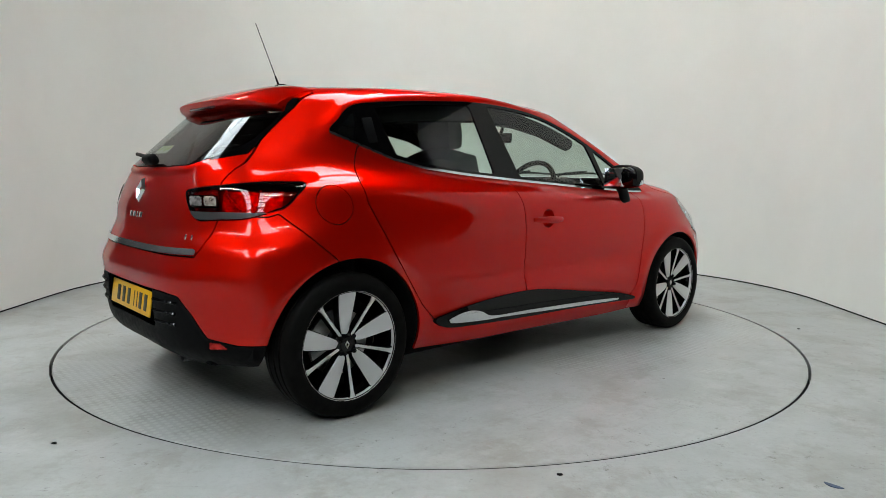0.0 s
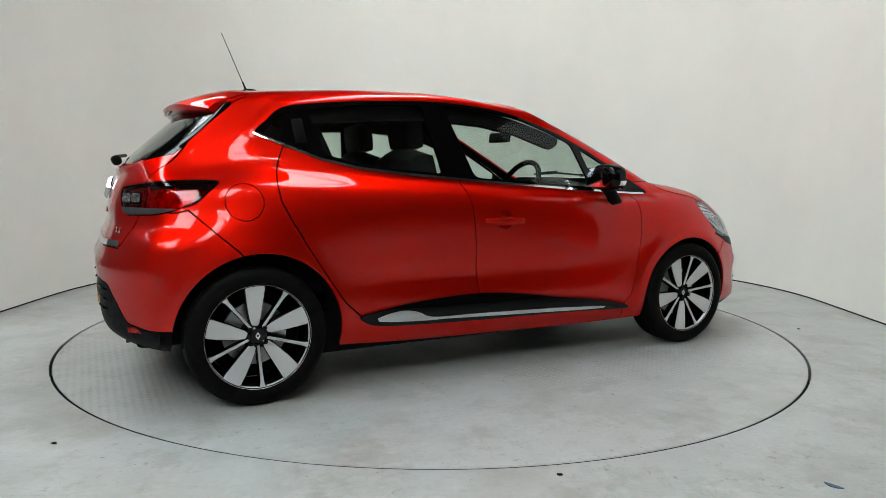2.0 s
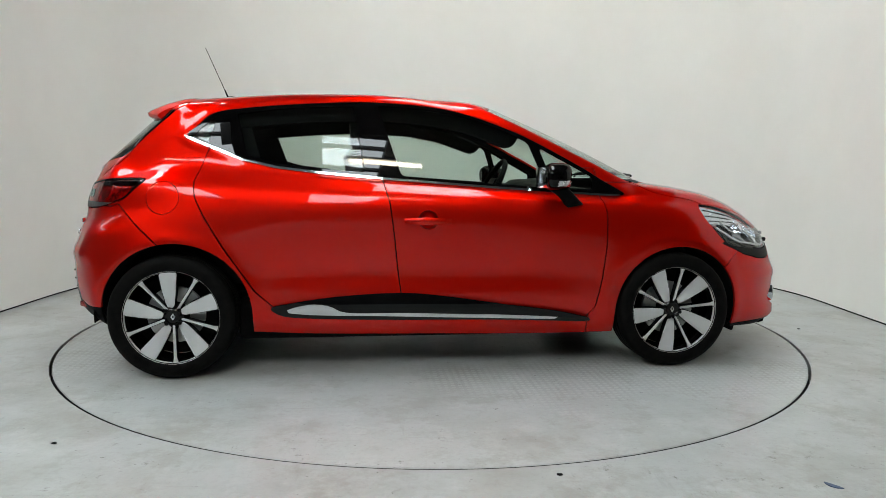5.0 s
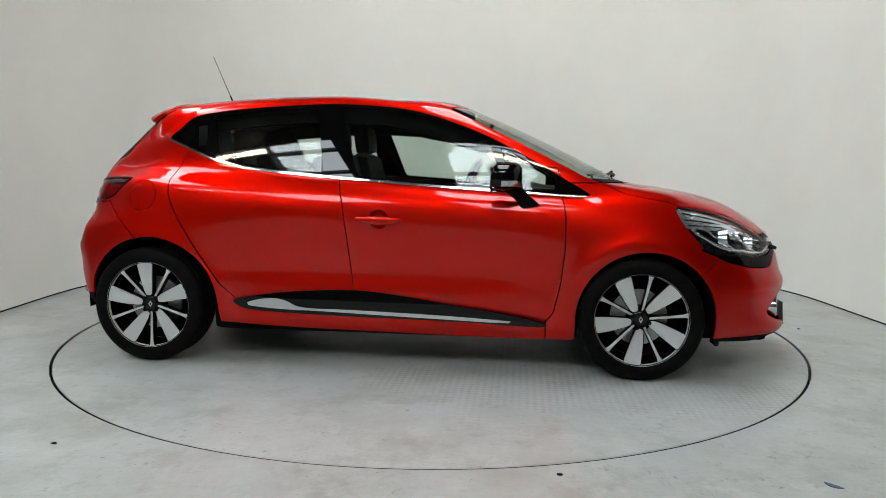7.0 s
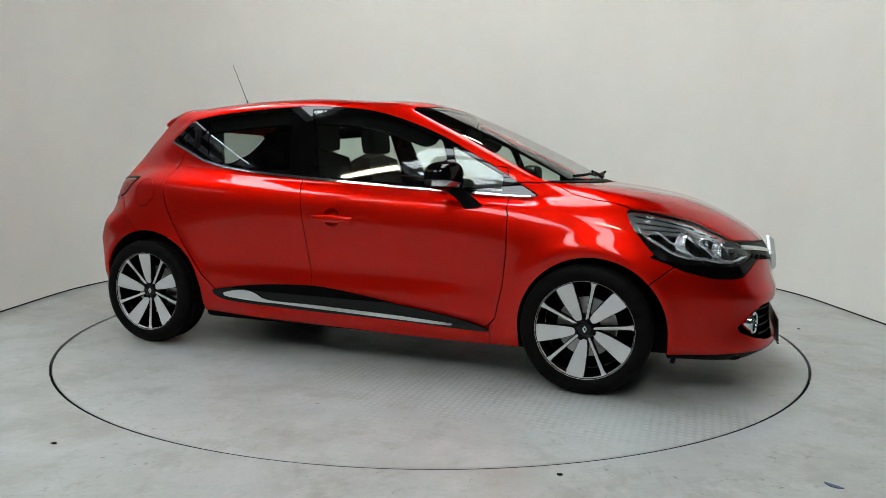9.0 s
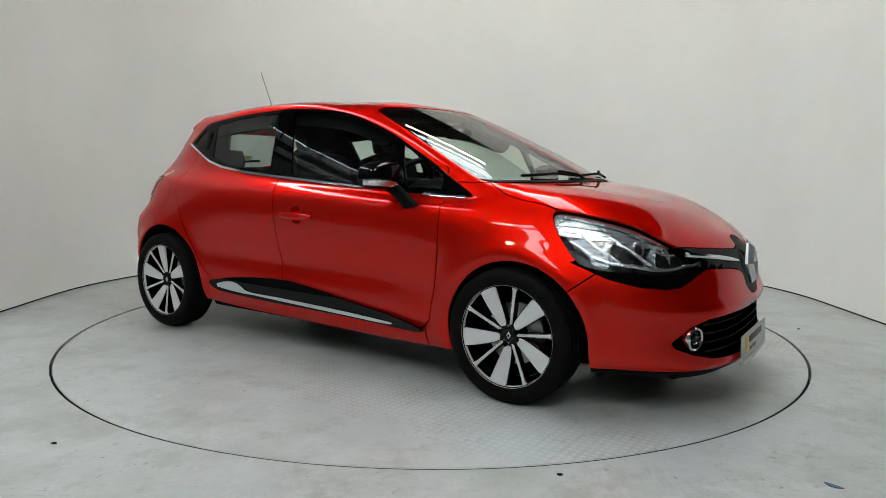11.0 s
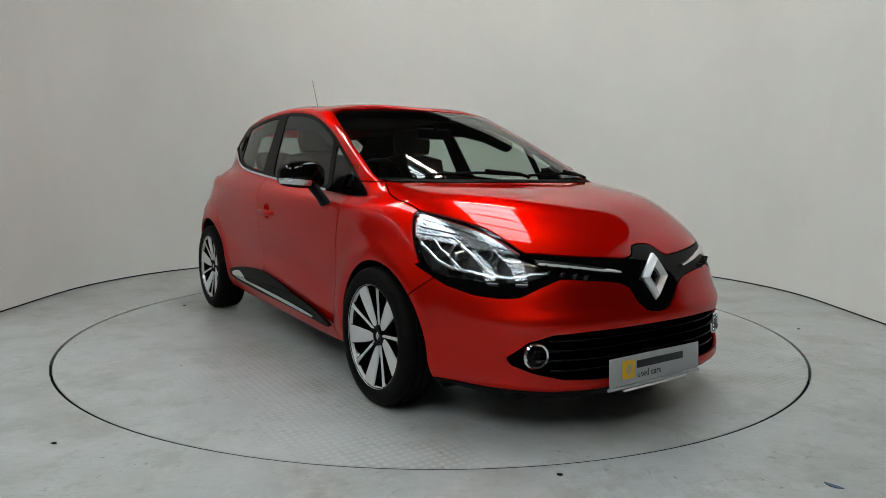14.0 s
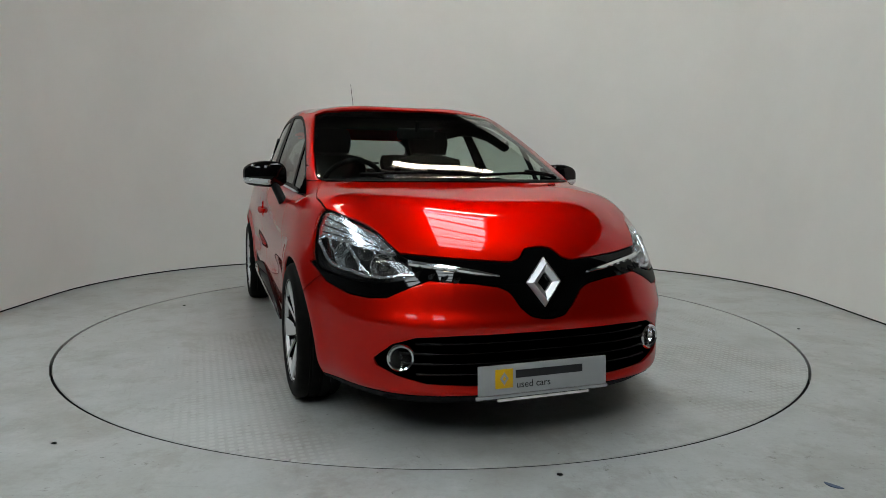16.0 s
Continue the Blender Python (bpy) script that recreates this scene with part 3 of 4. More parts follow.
REAR_DOOR = AB_LINE[::-1] + [(.205, 1.13), (.166, 1.145), (.135, 1.063), (.11, .978), (.118, .898), (.16, .81), (.25, .655), (.31, .565), (.40, .43), (.49, .345), (.53, .318)]
TRIM = curve([(.475, .345), (.55, .366), (.80, .401), (1.133, .417), (1.40, .392), (1.636, .356), (1.926, .316), (2.118, .272), (2.095, .256),
              (1.927, .261), (1.635, .271), (1.338, .276), (1.127, .278), (.728, .289), (.542, .304)], 4)
CHROME_FIN = curve([(.548, .327), (.60, .352), (.69, .365), (.77, .353), (.855, .320), (1.142, .315), (1.636, .300), (1.97, .281), (1.926, .272),
                    (1.635, .281), (1.141, .297), (.73, .309)], 4)
TAIL_LAMP = curve([(.088, .942), (.033, .958), (-.166, .974), (-.329, .985), (-.50, .988), (-.605, .981), (-.575, .936), (-.512, .884), (-.416, .862),
                   (-.30, .842), (-.10, .834), (-.005, .835), (.05, .876)], 4)
HEAD_LAMP = curve([(2.035, .868), (2.232, .851), (2.455, .813), (2.604, .760), (2.695, .724), (2.80, .692), (2.848, .673), (2.80, .645), (2.70, .624),
                   (2.554, .616), (2.37, .625), (2.20, .636), (2.10, .662), (2.03, .75), (2.005, .82)], 4)
BEZEL = [(2.06, .66), (2.14, .635), (2.248, .598), (2.43, .567), (2.58, .560), (2.68, .565), (2.81, .610), (2.90, .636), (2.86, .70), (2.2, .70)]
GRILLE = [(-.1, .745), (.02, .745), (.06, .738), (.09, .706), (.13, .695), (.35, .710), (.56, .727), (.56, .645), (.48, .636), (.28, .622), (.19, .608),
          (.15, .588), (.11, .528), (.07, .495), (.02, .485), (-.1, .485)]
INTAKE = [(-.1, .434), (.35, .434), (.50, .425), (.575, .395), (.635, .335), (.628, .312), (.57, .284), (.47, .259), (.28, .249), (-.1, .246)]
FRONT_BUMPER = [(2.86, .53), (3.0, .64), (3.06, .66), (3.7, .66), (3.7, 0), (2.7, 0), (2.7, .3)]
BONNET = [(2.2, -.1), (2.2, .62), (2.36, .655), (2.41, .684), (2.50, .717), (2.60, .733), (2.76, .727), (3.05, .70), (3.3, .62), (3.7, .5), (3.7, -.1)]
TAILGATE = [(-.1, 1.5), (.50, 1.5), (.532, 1.30), (.535, 1.153), (.558, 1.058), (.55, 1.012), (.546, .979), (.585, .836), (.58, .77), (.568, .72), (.548, .69),
            (.33, .688), (-.1, .688)]
HATCH_FIN = [(.43, 1.07), (.537, 1.10), (.534, 1.30), (.52, 1.345), (.43, 1.345)]
PILLAR_TRIM = [(-.15, .93), (.40, .93), (.42, 1.08), (.33, 1.36), (-.10, 1.36)]
REAR_BUMPER = [(-.9, .85), (-.30, .85), (-.262, .862), (-.146, .75), (-.09, .70), (-.05, .66), (-.05, 0), (-.9, 0)]
VALANCE = [(-.1, .537), (.373, .54), (.49, .530), (.56, .46), (.61, .371), (.72, .350), (.90, .352), (.90, .1), (-.1, .1)]

car = new("car")
tagged(car, "glossy metallic red five-door hatchback, parked on a turntable", "car")
OFF = Vector((-AXIS[0], -AXIS[1], 0))
AT = Matrix.Translation(OFF)


def panel(name, p, mat, label="", out=0.0, deep=.012, parent=None):
    return part(name, p.solid(out, deep), mat, parent or car, label)


def take(rest, name, dist, mat, label="", deep=.012, gap=GAP):
    """Cuts a panel out of the rest; returns the panel's object and what is left."""
    d = dist(rest)
    got = rest.keep(d - gap)
    ob = panel(name, got, mat, label, 0, deep) if name else None
    return ob, rest.keep(-d - gap), got


TOP_RAIL = [(.185, 1.325), (.35, 1.352), (.52, 1.368), (.675, 1.379), (.98, 1.391), (1.27, 1.374), (1.49, 1.334), (1.70, 1.262)]


def leaning(p, s, out):
    """The piece pushed outward, more so lower down, so that its face looks slightly up."""
    v = p.v.copy()
    v[:, 1] += s * (out + .17 * (.42 - v[:, 2]))
    return Piece(v, p.tri, normals_of(v, p.tri))


def body():
    rest = SKIN
    # wheel openings
    for x, z, r in ((.018, .307, .368), (2.612, .303, .346)):
        d2 = lambda v: r - np.hypot(v[:, 0] - x, np.maximum(v[:, 2] - z, 0))
        d = np.minimum(d2(rest.v), abs(rest.v[:, 1]) - .45)
        rest = rest.keep(-d)
    # round holes for the hand recesses
    rest = rest.keep(-np.minimum(.0485 - np.hypot(rest.v[:, 0] - 1.263, rest.v[:, 2] - .79), abs(rest.v[:, 1]) - .3))
    lining = rest
    # glass
    for s in (-1, 1):
        _, rest, got = take(rest, "", lambda p: side_of(p, s, DLO), None, gap=.001)
        lining = lining.keep(-side_of(lining, s, DLO))
        for outline, name in ((REAR_QUARTER, "quarter_window"), (REAR_GLASS, "door_window"), (FRONT_GLASS, "door_window"), (FRONT_QUARTER, "quarter_window")):
            d = side_of(got, s, outline)
            panel(name, got.keep(d - .001), GLASS, "lightly green-tinted side glass", -.004, .003)
            got = got.keep(-d - .001)
        panel("window_surround", got, BLACK_GLOSS, "gloss black window surround and pillar")
        # bright strip under the windows
        d = .0058 - dist_line(SKIN.v[:, [0, 2]], BELT, False)
        panel("window_strip", SKIN.keep(np.minimum(d, s * SKIN.v[:, 1] - .3)), CHROME, "thin chrome strip under the windows", .009, .012)
        panel("pillar_trim", SKIN.keep(side_of(SKIN, s, PILLAR_TRIM)), DARK, "dark trim inside the rear pillar", -.06, .02)
        top = np.minimum(side_of(SKIN, s, DLO) + .02, .075 - dist_line(SKIN.v[:, [0, 2]], TOP_RAIL, False))
        panel("roof_rail_lining", SKIN.keep(top), DARK, "dark lining along the roof rail", -.05, .02)
    _, rest, _ = take(rest, "windscreen", lambda p: end_of(p, WINDSCREEN, True), GLASS, "clear raked windscreen", .003)
    lining = lining.keep(-end_of(lining, WINDSCREEN, True))
    _, rest, _ = take(rest, "cowl", lambda p: end_of(p, COWL, True), BLACK, "black plastic cowl")
    _, rest, _ = take(rest, "rear_window", lambda p: end_of(p, HATCH_GLASS, False), DARK_GLASS, "dark-tinted rear window", .003)
    lining = lining.keep(-end_of(lining, HATCH_GLASS, False))
    # lamps: bowls under clear lenses
    lamps = []
    for s in (-1, 1):
        _, rest, got = take(rest, "", lambda p: corner_of(p, HEAD_LAMP, True, s), None)
        lamps.append(("head", s, got))
        _, rest, got = take(rest, "", lambda p: corner_of(p, TAIL_LAMP, False, s), None)
        lamps.append(("tail", s, got))
        lining = lining.keep(-np.maximum(corner_of(lining, HEAD_LAMP, True, s), corner_of(lining, TAIL_LAMP, False, s)))
    # nose
    black = lambda p: np.maximum(np.minimum(end_of(p, GRILLE, True), p.v[:, 0] - 3.1), corner_of(p, BEZEL, True))
    _, rest, _ = take(rest, "grille_band", black, BLACK_GLOSS, "gloss black band between the headlamps")
    intake = lambda p: np.minimum(end_of(p, INTAKE, True), p.v[:, 0] - 3.1)
    _, rest, got = take(rest, "", intake, None)
    panel("lower_intake", got, BLACK, "black slatted lower air intake", -.035, .01)
    _, rest, _ = take(rest, "front_lip", lambda p: np.minimum(.208 - p.v[:, 2], p.v[:, 0] - 2.9), BLACK, "black lower bumper lip")
    _, rest, _ = take(rest, "bonnet", lambda p: np.minimum(inside(np.stack([p.v[:, 0], abs(p.v[:, 1])], 1), BONNET), p.v[:, 2] - .66), PAINT)
    _, rest, _ = take(rest, "front_bumper", lambda p: inside(p.v[:, [0, 2]], FRONT_BUMPER), PAINT)
    # tail
    for s in (-1, 1):
        fin = lambda p: np.minimum(np.minimum(end_of(p, HATCH_FIN, False), .035 - p.v[:, 0]), s * p.v[:, 1])
        _, rest, _ = take(rest, "window_fin", fin, BLACK_GLOSS, "gloss black fin beside the rear window", gap=.0015)
    _, rest, _ = take(rest, "tailgate", lambda p: np.minimum(end_of(p, TAILGATE, False), .035 - p.v[:, 0]), PAINT)
    recess = lambda p: np.minimum(np.minimum(.30 - abs(p.v[:, 1]), .080 - abs(p.v[:, 2] - .460)), -.4 - p.v[:, 0])
    _, rest, got = take(rest, "", recess, None, gap=0)
    panel("plate_recess", got, BLACK, "black plate recess", -.055, -.055)
    _, rest, _ = take(rest, "valance", lambda p: np.minimum(end_of(p, VALANCE, False), -.26 - p.v[:, 0]), BLACK, "black lower rear valance")
    _, rest, _ = take(rest, "rear_bumper", lambda p: inside(p.v[:, [0, 2]], REAR_BUMPER), PAINT)
    # sides
    for s in (-1, 1):
        _, rest, _ = take(rest, "", lambda p: np.minimum(.050 - np.hypot(p.v[:, 0] - 1.263, p.v[:, 2] - .79), s * p.v[:, 1] - .3), None, gap=0)
        _, rest, _ = take(rest, "front_door", lambda p: side_of(p, s, FRONT_DOOR), PAINT)
        _, rest, _ = take(rest, "rear_door", lambda p: side_of(p, s, REAR_DOOR), PAINT)
        _, rest, _ = take(rest, "wing", lambda p: np.minimum(np.minimum(p.v[:, 0] - 2.12, .985 - p.v[:, 2]), s * p.v[:, 1] - .3), PAINT)
        panel("side_trim", leaning(SKIN.keep(side_of(SKIN, s, TRIM)), s, .008), BLACK_GLOSS, "gloss black lower door trim", 0, .02)
        panel("trim_blade", leaning(SKIN.keep(side_of(SKIN, s, CHROME_FIN)), s, .014), CHROME, "bright blade on the lower door trim", 0, .012)
    flap = lambda p: np.minimum(.08 - np.hypot(p.v[:, 0] + .037, p.v[:, 2] - .895), -p.v[:, 1] - .3)
    _, rest, _ = take(rest, "fuel_flap", flap, PAINT, gap=.0018)
    panel("body_shell", rest, PAINT)
    panel("boot_strip", SKIN.keep(np.minimum(np.minimum(.0125 - abs(SKIN.v[:, 2] - .7015 - .006 * (abs(SKIN.v[:, 1]) / .5) ** 2), .553 - abs(SKIN.v[:, 1])), -.2 - SKIN.v[:, 0])),
          CHROME, "chrome strip along the tailgate's lower edge", .007, .012)
    # dark inner skin
    me = lining.v - lining.nrm * .02 - np.array((AXIS[0], AXIS[1], 0))
    part("inner_skin", (me, lining.tri, -lining.nrm), DARK, car, "dark lining inside the body")
    return lamps


LAMP_SETS = body()
# ---- wheels ----
def spoke(wide):
    """One spoke's outline in the wheel's plane, pointing up."""
    if wide:
        return [(-.022, .050), (.002, .044), (.011, .060), (.018, .095), (.024, .13), (.031, .175), (.037, .212), (.035, .224), (.0, .229), (-.042, .225),
                (-.046, .212), (-.042, .16), (-.036, .11), (-.030, .075)]
    return [(-.0055, .040), (.0055, .040), (.0062, .15), (.0075, .205), (.013, .226), (-.013, .226), (-.0075, .205), (-.0062, .15)]


BLADE_FACE, BAR_FACE = spoke(True), spoke(False)


def wheel(x, s, turn):
    w = new("wheel")
    w.parent = car
    w.location = Vector((x, s * .765, .308)) + OFF
    tagged(w, "seventeen-inch alloy wheel, black with bright machined spokes")
    side = lambda bm: (bmesh.ops.transform(bm, matrix=Matrix.Diagonal((1, s, 1, 1)), verts=bm.verts), bm)[1]
    tyre = [(.222, -.088), (.23, -.095), (.255, -.102), (.275, -.101), (.294, -.094), (.304, -.082), (.3075, -.066)]
    for g in (-.045, -.0, .045):
        tyre += [(.308, g - .007), (.301, g - .005), (.301, g + .005), (.308, g + .007)]
    tyre += [(.3075, .066), (.304, .082), (.294, .094), (.275, .101), (.255, .1015), (.236, .097), (.226, .090)]
    part("tyre", side(lathe(tyre, 96)), RUBBER, w, "black low-profile tyre")
    part("rim", side(lathe([(.226, -.09), (.21, -.07), (.205, .0), (.218, .055), (.227, .078), (.233, .088)], 80)), BLACK_GLOSS, w, "gloss black rim barrel")
    part("rim_lip", side(lathe([(.2245, .074), (.2265, .088), (.231, .094), (.237, .093), (.239, .086)], 96)), CUT_ALLOY, w, "bright machined rim edge")
    part("brake_disc", side(lathe([(.06, -.02), (.142, -.02), (.142, .0), (.06, .0)], 48, closed=True)), DISC_STEEL, w, "bright worn steel brake disc")
    part("brake_shield", side(lathe([(.05, -.035), (.2055, -.035)], 48)), DARK, w, "dark plate behind the brake disc")
    part("hub", side(lathe([(.066, .0), (.062, .040), (.050, .058), (.036, .066), (.031, .062), (.001, .062)], 48)), BLACK_GLOSS, w, "gloss black hub")
    for k in range(5):
        for face, depth, lab, plus in ((BLADE_FACE, .030, "broad bright machined spoke", 0), (BAR_FACE, .022, "narrow bright machined spoke", -35)):
            a = radians(turn + plus + 72 * k - 90)
            c, n = math.cos(a), math.sin(a)
            bm = bmesh.new()
            rise = lambda r: .062 + .026 * min(1, max(0, (r - .05) / .165))
            f = bm.faces.new([bm.verts.new((px * c - pz * n, rise(pz), px * n + pz * c)) for px, pz in face])
            e = bmesh.ops.extrude_face_region(bm, geom=[f])
            low = [v for v in e["geom"] if isinstance(v, bmesh.types.BMVert)]
            bmesh.ops.translate(bm, verts=low, vec=(0, -depth, 0))
            bmesh.ops.bevel(bm, geom=[g for g in f.edges if g.is_valid] if f.is_valid else [], offset=.0022, segments=2, affect="EDGES")
            part("spoke", side(bm), CUT_ALLOY, w, lab, smooth=False)
            # its black flanks
            bm = bmesh.new()
            grow = 1.12 if plus == 0 else 1.5
            f = bm.faces.new([bm.verts.new((px * grow * c - pz * n, rise(pz) - .006, px * grow * n + pz * c)) for px, pz in face])
            e = bmesh.ops.extrude_face_region(bm, geom=[f])
            low = [v for v in e["geom"] if isinstance(v, bmesh.types.BMVert)]
            bmesh.ops.translate(bm, verts=low, vec=(0, -.035, 0))
            part("spoke_back", side(bm), BLACK_GLOSS, w, "gloss black spoke flank", smooth=False)
    for k in range(4):
        a = radians(45 + 90 * k + turn)
        bm = lathe([(.001, .072), (.009, .072), (.011, .068), (.011, .05)], 6)
        bmesh.ops.translate(bm, verts=bm.verts, vec=(.045 * math.cos(a), 0, .045 * math.sin(a)))
        part("wheel_nut", side(bm), BLACK, w, "black wheel nut")
    # pale diamond on the cap
    bm = bmesh.new()
    for q in range(4):
        a, b = ((0, .017), (.011, 0), (0, -.017), (-.011, 0))[q], ((0, .017), (.011, 0), (0, -.017), (-.011, 0))[(q + 1) % 4]
        vs = [bm.verts.new((p[0] * m, .0655, p[1] * m)) for p, m in ((a, 1), (b, 1), (b, .55), (a, .55))]
        bm.faces.new(vs)
    g = bmesh.ops.extrude_face_region(bm, geom=list(bm.faces))
    bmesh.ops.translate(bm, verts=[v for v in g["geom"] if isinstance(v, bmesh.types.BMVert)], vec=(0, -.004, 0))
    part("cap_emblem", side(bm), CUT_ALLOY, w, "small bright diamond on the cap", smooth=False)
    # the dark well behind
    bm = lathe([(.001, -.42), (.2, -.42), (.398, -.42), (.398, -.10), (.394, .0)], 64)
    bmesh.ops.delete(bm, geom=[v for v in bm.verts if v.co.z < -.04], context="VERTS")
    part("wheel_arch_liner", side(bm), DARK, w, "dark wheel arch liner")
    return w


wheel(0, -1, 92)
wheel(2.589, -1, 115)
wheel(0, 1, 70)
wheel(2.589, 1, 100)


# ---- lamps ----
RED_LENS = pane("red_lens", (.80, .03, .03), .045)
SMOKE_SOLID, _nt, _b = material("dark_red_plastic", (.06, .004, .005), .15)
noise_to(_nt, _b, 20, (.04, .003, .004), (.08, .006, .006))
LAMP_CLEAR, _nt, _b = material("dull_clear_reflector", (.22, .20, .20), .2, .7)
noise_to(_nt, _b, 45, (.06, .05, .05), (.42, .38, .38), detail=1)
bumped(_nt, _b, 80, .6, .005)
LAMP_GREY, _nt, _b = material("dark_grey_plastic", (.03, .03, .032), .4)
noise_to(_nt, _b, 20, (.025, .025, .027), (.036, .036, .038))
SILVER, _nt, _b = material("lamp_reflector", (.78, .79, .81), .18, .92)
noise_to(_nt, _b, 22, .12, .3, "Roughness")
bumped(_nt, _b, 90, .35, .004)
RED_BOWL, _nt, _b = material("red_lamp_reflector", (.55, .02, .02), .2, .7)
noise_to(_nt, _b, 35, (.30, .008, .008), (.75, .05, .04), detail=1)
bumped(_nt, _b, 70, .7, .006)
GREY_BOWL, _nt, _b = material("dark_lamp_bowl", (.02, .02, .022), .25, .4)
noise_to(_nt, _b, 18, (.008, .008, .009), (.03, .03, .032))


def flank_y(x, z, s):
    """Distance from the car's middle of the skin at (x, z) on the side s, as a signed y."""
    v = SKIN.v
    k = (s * v[:, 1] > .2)
    d = (v[k, 0] - x) ** 2 + (v[k, 2] - z) ** 2
    i = np.argsort(d)[:4]
    w = 1 / (d[i] + 1e-6)
    return float((v[k, 1][i] * w).sum() / w.sum())


def arch_flange(x, z, r, s):
    """The turned-in edge of a wheel opening."""
    bm = bmesh.new()
    rows = []
    for a in np.linspace(-.12, math.pi + .12, 49):
        px, pz = x + r * math.cos(a) if 0 <= a <= math.pi else x + math.copysign(r, math.cos(a)), z + r * math.sin(a)
        y = flank_y(px, pz, s) - s * .006
        rows.append([bm.verts.new(Vector((px + k * math.cos(a), w, pz + k * math.sin(a))) + OFF) for w, k in ((y, .001), (s * .66, .001), (s * .66, .008), (y, .008))])
    for a, b in zip(rows, rows[1:]):
        for i in range(4):
            bm.faces.new((a[i], a[(i + 1) % 4], b[(i + 1) % 4], b[i]))
    part("arch_flange", bm, DARK, car, "dark turned-in edge of the wheel arch")


for side_ in (-1, 1):
    arch_flange(.018, .307, .368, side_)
    arch_flange(2.612, .303, .346, side_)


def nose_x(y, z, front=True):
    """x of the skin at (y, z) on the nose or tail."""
    v = SKIN.v
    k = (v[:, 0] > 2.3) if front else (v[:, 0] < .15)
    d = (v[k, 1] - y) ** 2 + (v[k, 2] - z) ** 2
    i = np.argsort(d)[:4]
    w = 1 / (d[i] + 1e-6)
    return float((v[k, 0][i] * w).sum() / w.sum())


def corner_point(a, z, s, front, out=0.0):
    """The skin's point at (x less distance from the middle, z) on a slanted corner, pushed out."""
    v, n = SKIN.v, SKIN.nrm
    x = v[:, 0] if front else -v[:, 0]
    k = (s * v[:, 1] > 0) & (x > (2.4 if front else -.2)) & (v[:, 2] > .4)
    d = ((x - abs(v[:, 1]))[k] - a) ** 2 + (v[k, 2] - z) ** 2
    i = np.argsort(d)[:4]
    w = (1 / (d[i] + 1e-6))[:, None]
    p = (v[k][i] * w).sum(0) / w.sum() + n[k][i[0]] * out
    return Vector(p) + OFF


def head_lamp(s, got):
    h = panel("headlamp", got.keep(np.ones(len(got.v))), LENS, "clear headlamp with bright reflectors behind the lens", 0, .004)
    x = got.v[:, 0] - abs(got.v[:, 1])
    z = got.v[:, 2]
    panel("bowl", got.keep(np.ones(len(got.v))), GREY_BOWL, "dark lamp bowl", -.05, .0, h)
    # bright upper reflector that narrows forward
    top = got.keep(np.minimum(z - (.772 - .065 * (x - 2.04)), .9 - z))
    panel("upper_reflector", top, SILVER, "ribbed bright upper reflector", -.022, .02, h)
    # the bright line along the lower edge
    for line, r in (([(2.10, .765), (2.17, .70), (2.25, .668), (2.40, .652), (2.50, .640), (2.62, .636), (2.74, .650), (2.80, .672)], .0075),
                    ([(2.44, .70), (2.50, .66), (2.55, .645)], .006), ([(2.15, .775), (2.20, .735), (2.27, .70), (2.33, .665)], .005),
                    ([(2.30, .765), (2.36, .735), (2.43, .70), (2.47, .66)], .006), ([(2.52, .745), (2.56, .715), (2.60, .70), (2.68, .70)], .004)):
        pts = [corner_point(a, q, s, True, -.012) for a, q in curve(line, 5)[:-5]]
        part("light_guide", tube(pts, r, 8), SILVER, h, "bright curved light guide")
    for line in ([(2.06, .845), (2.25, .822), (2.42, .792)], [(2.05, .815), (2.25, .797), (2.50, .765)], [(2.06, .788), (2.30, .775), (2.58, .745)]):
        part("reflector_rib", tube([corner_point(a, q, s, True, -.019) for a, q in line], .0022, 6), GREY_BOWL, h, "dark rib across the upper reflector")
    for a, q, r in ((2.33, .715, .055), (2.60, .685, .048), (2.46, .735, .030)):
        bm = lathe([(.001, -.03), (r * .5, -.026), (r * .85, -.008), (r, .012), (r * 1.06, .012), (r * 1.06, -.03)], 28)
        p = corner_point(a, q, s, True, -.04)
        way = Vector((.92, s * .35, .12)).to_track_quat("Y", "Z").to_matrix().to_4x4()
        bmesh.ops.transform(bm, matrix=Matrix.Translation(p) @ way, verts=bm.verts)
        part("reflector", bm, SILVER, h, "round bright reflector bowl", smooth=False)
        bm = bmesh.new()
        bmesh.ops.create_uvsphere(bm, u_segments=16, v_segments=10, radius=r * .42, matrix=Matrix.Translation(p) @ way)
        part("bulb", bm, LENS, h, "clear bulb")
    return h


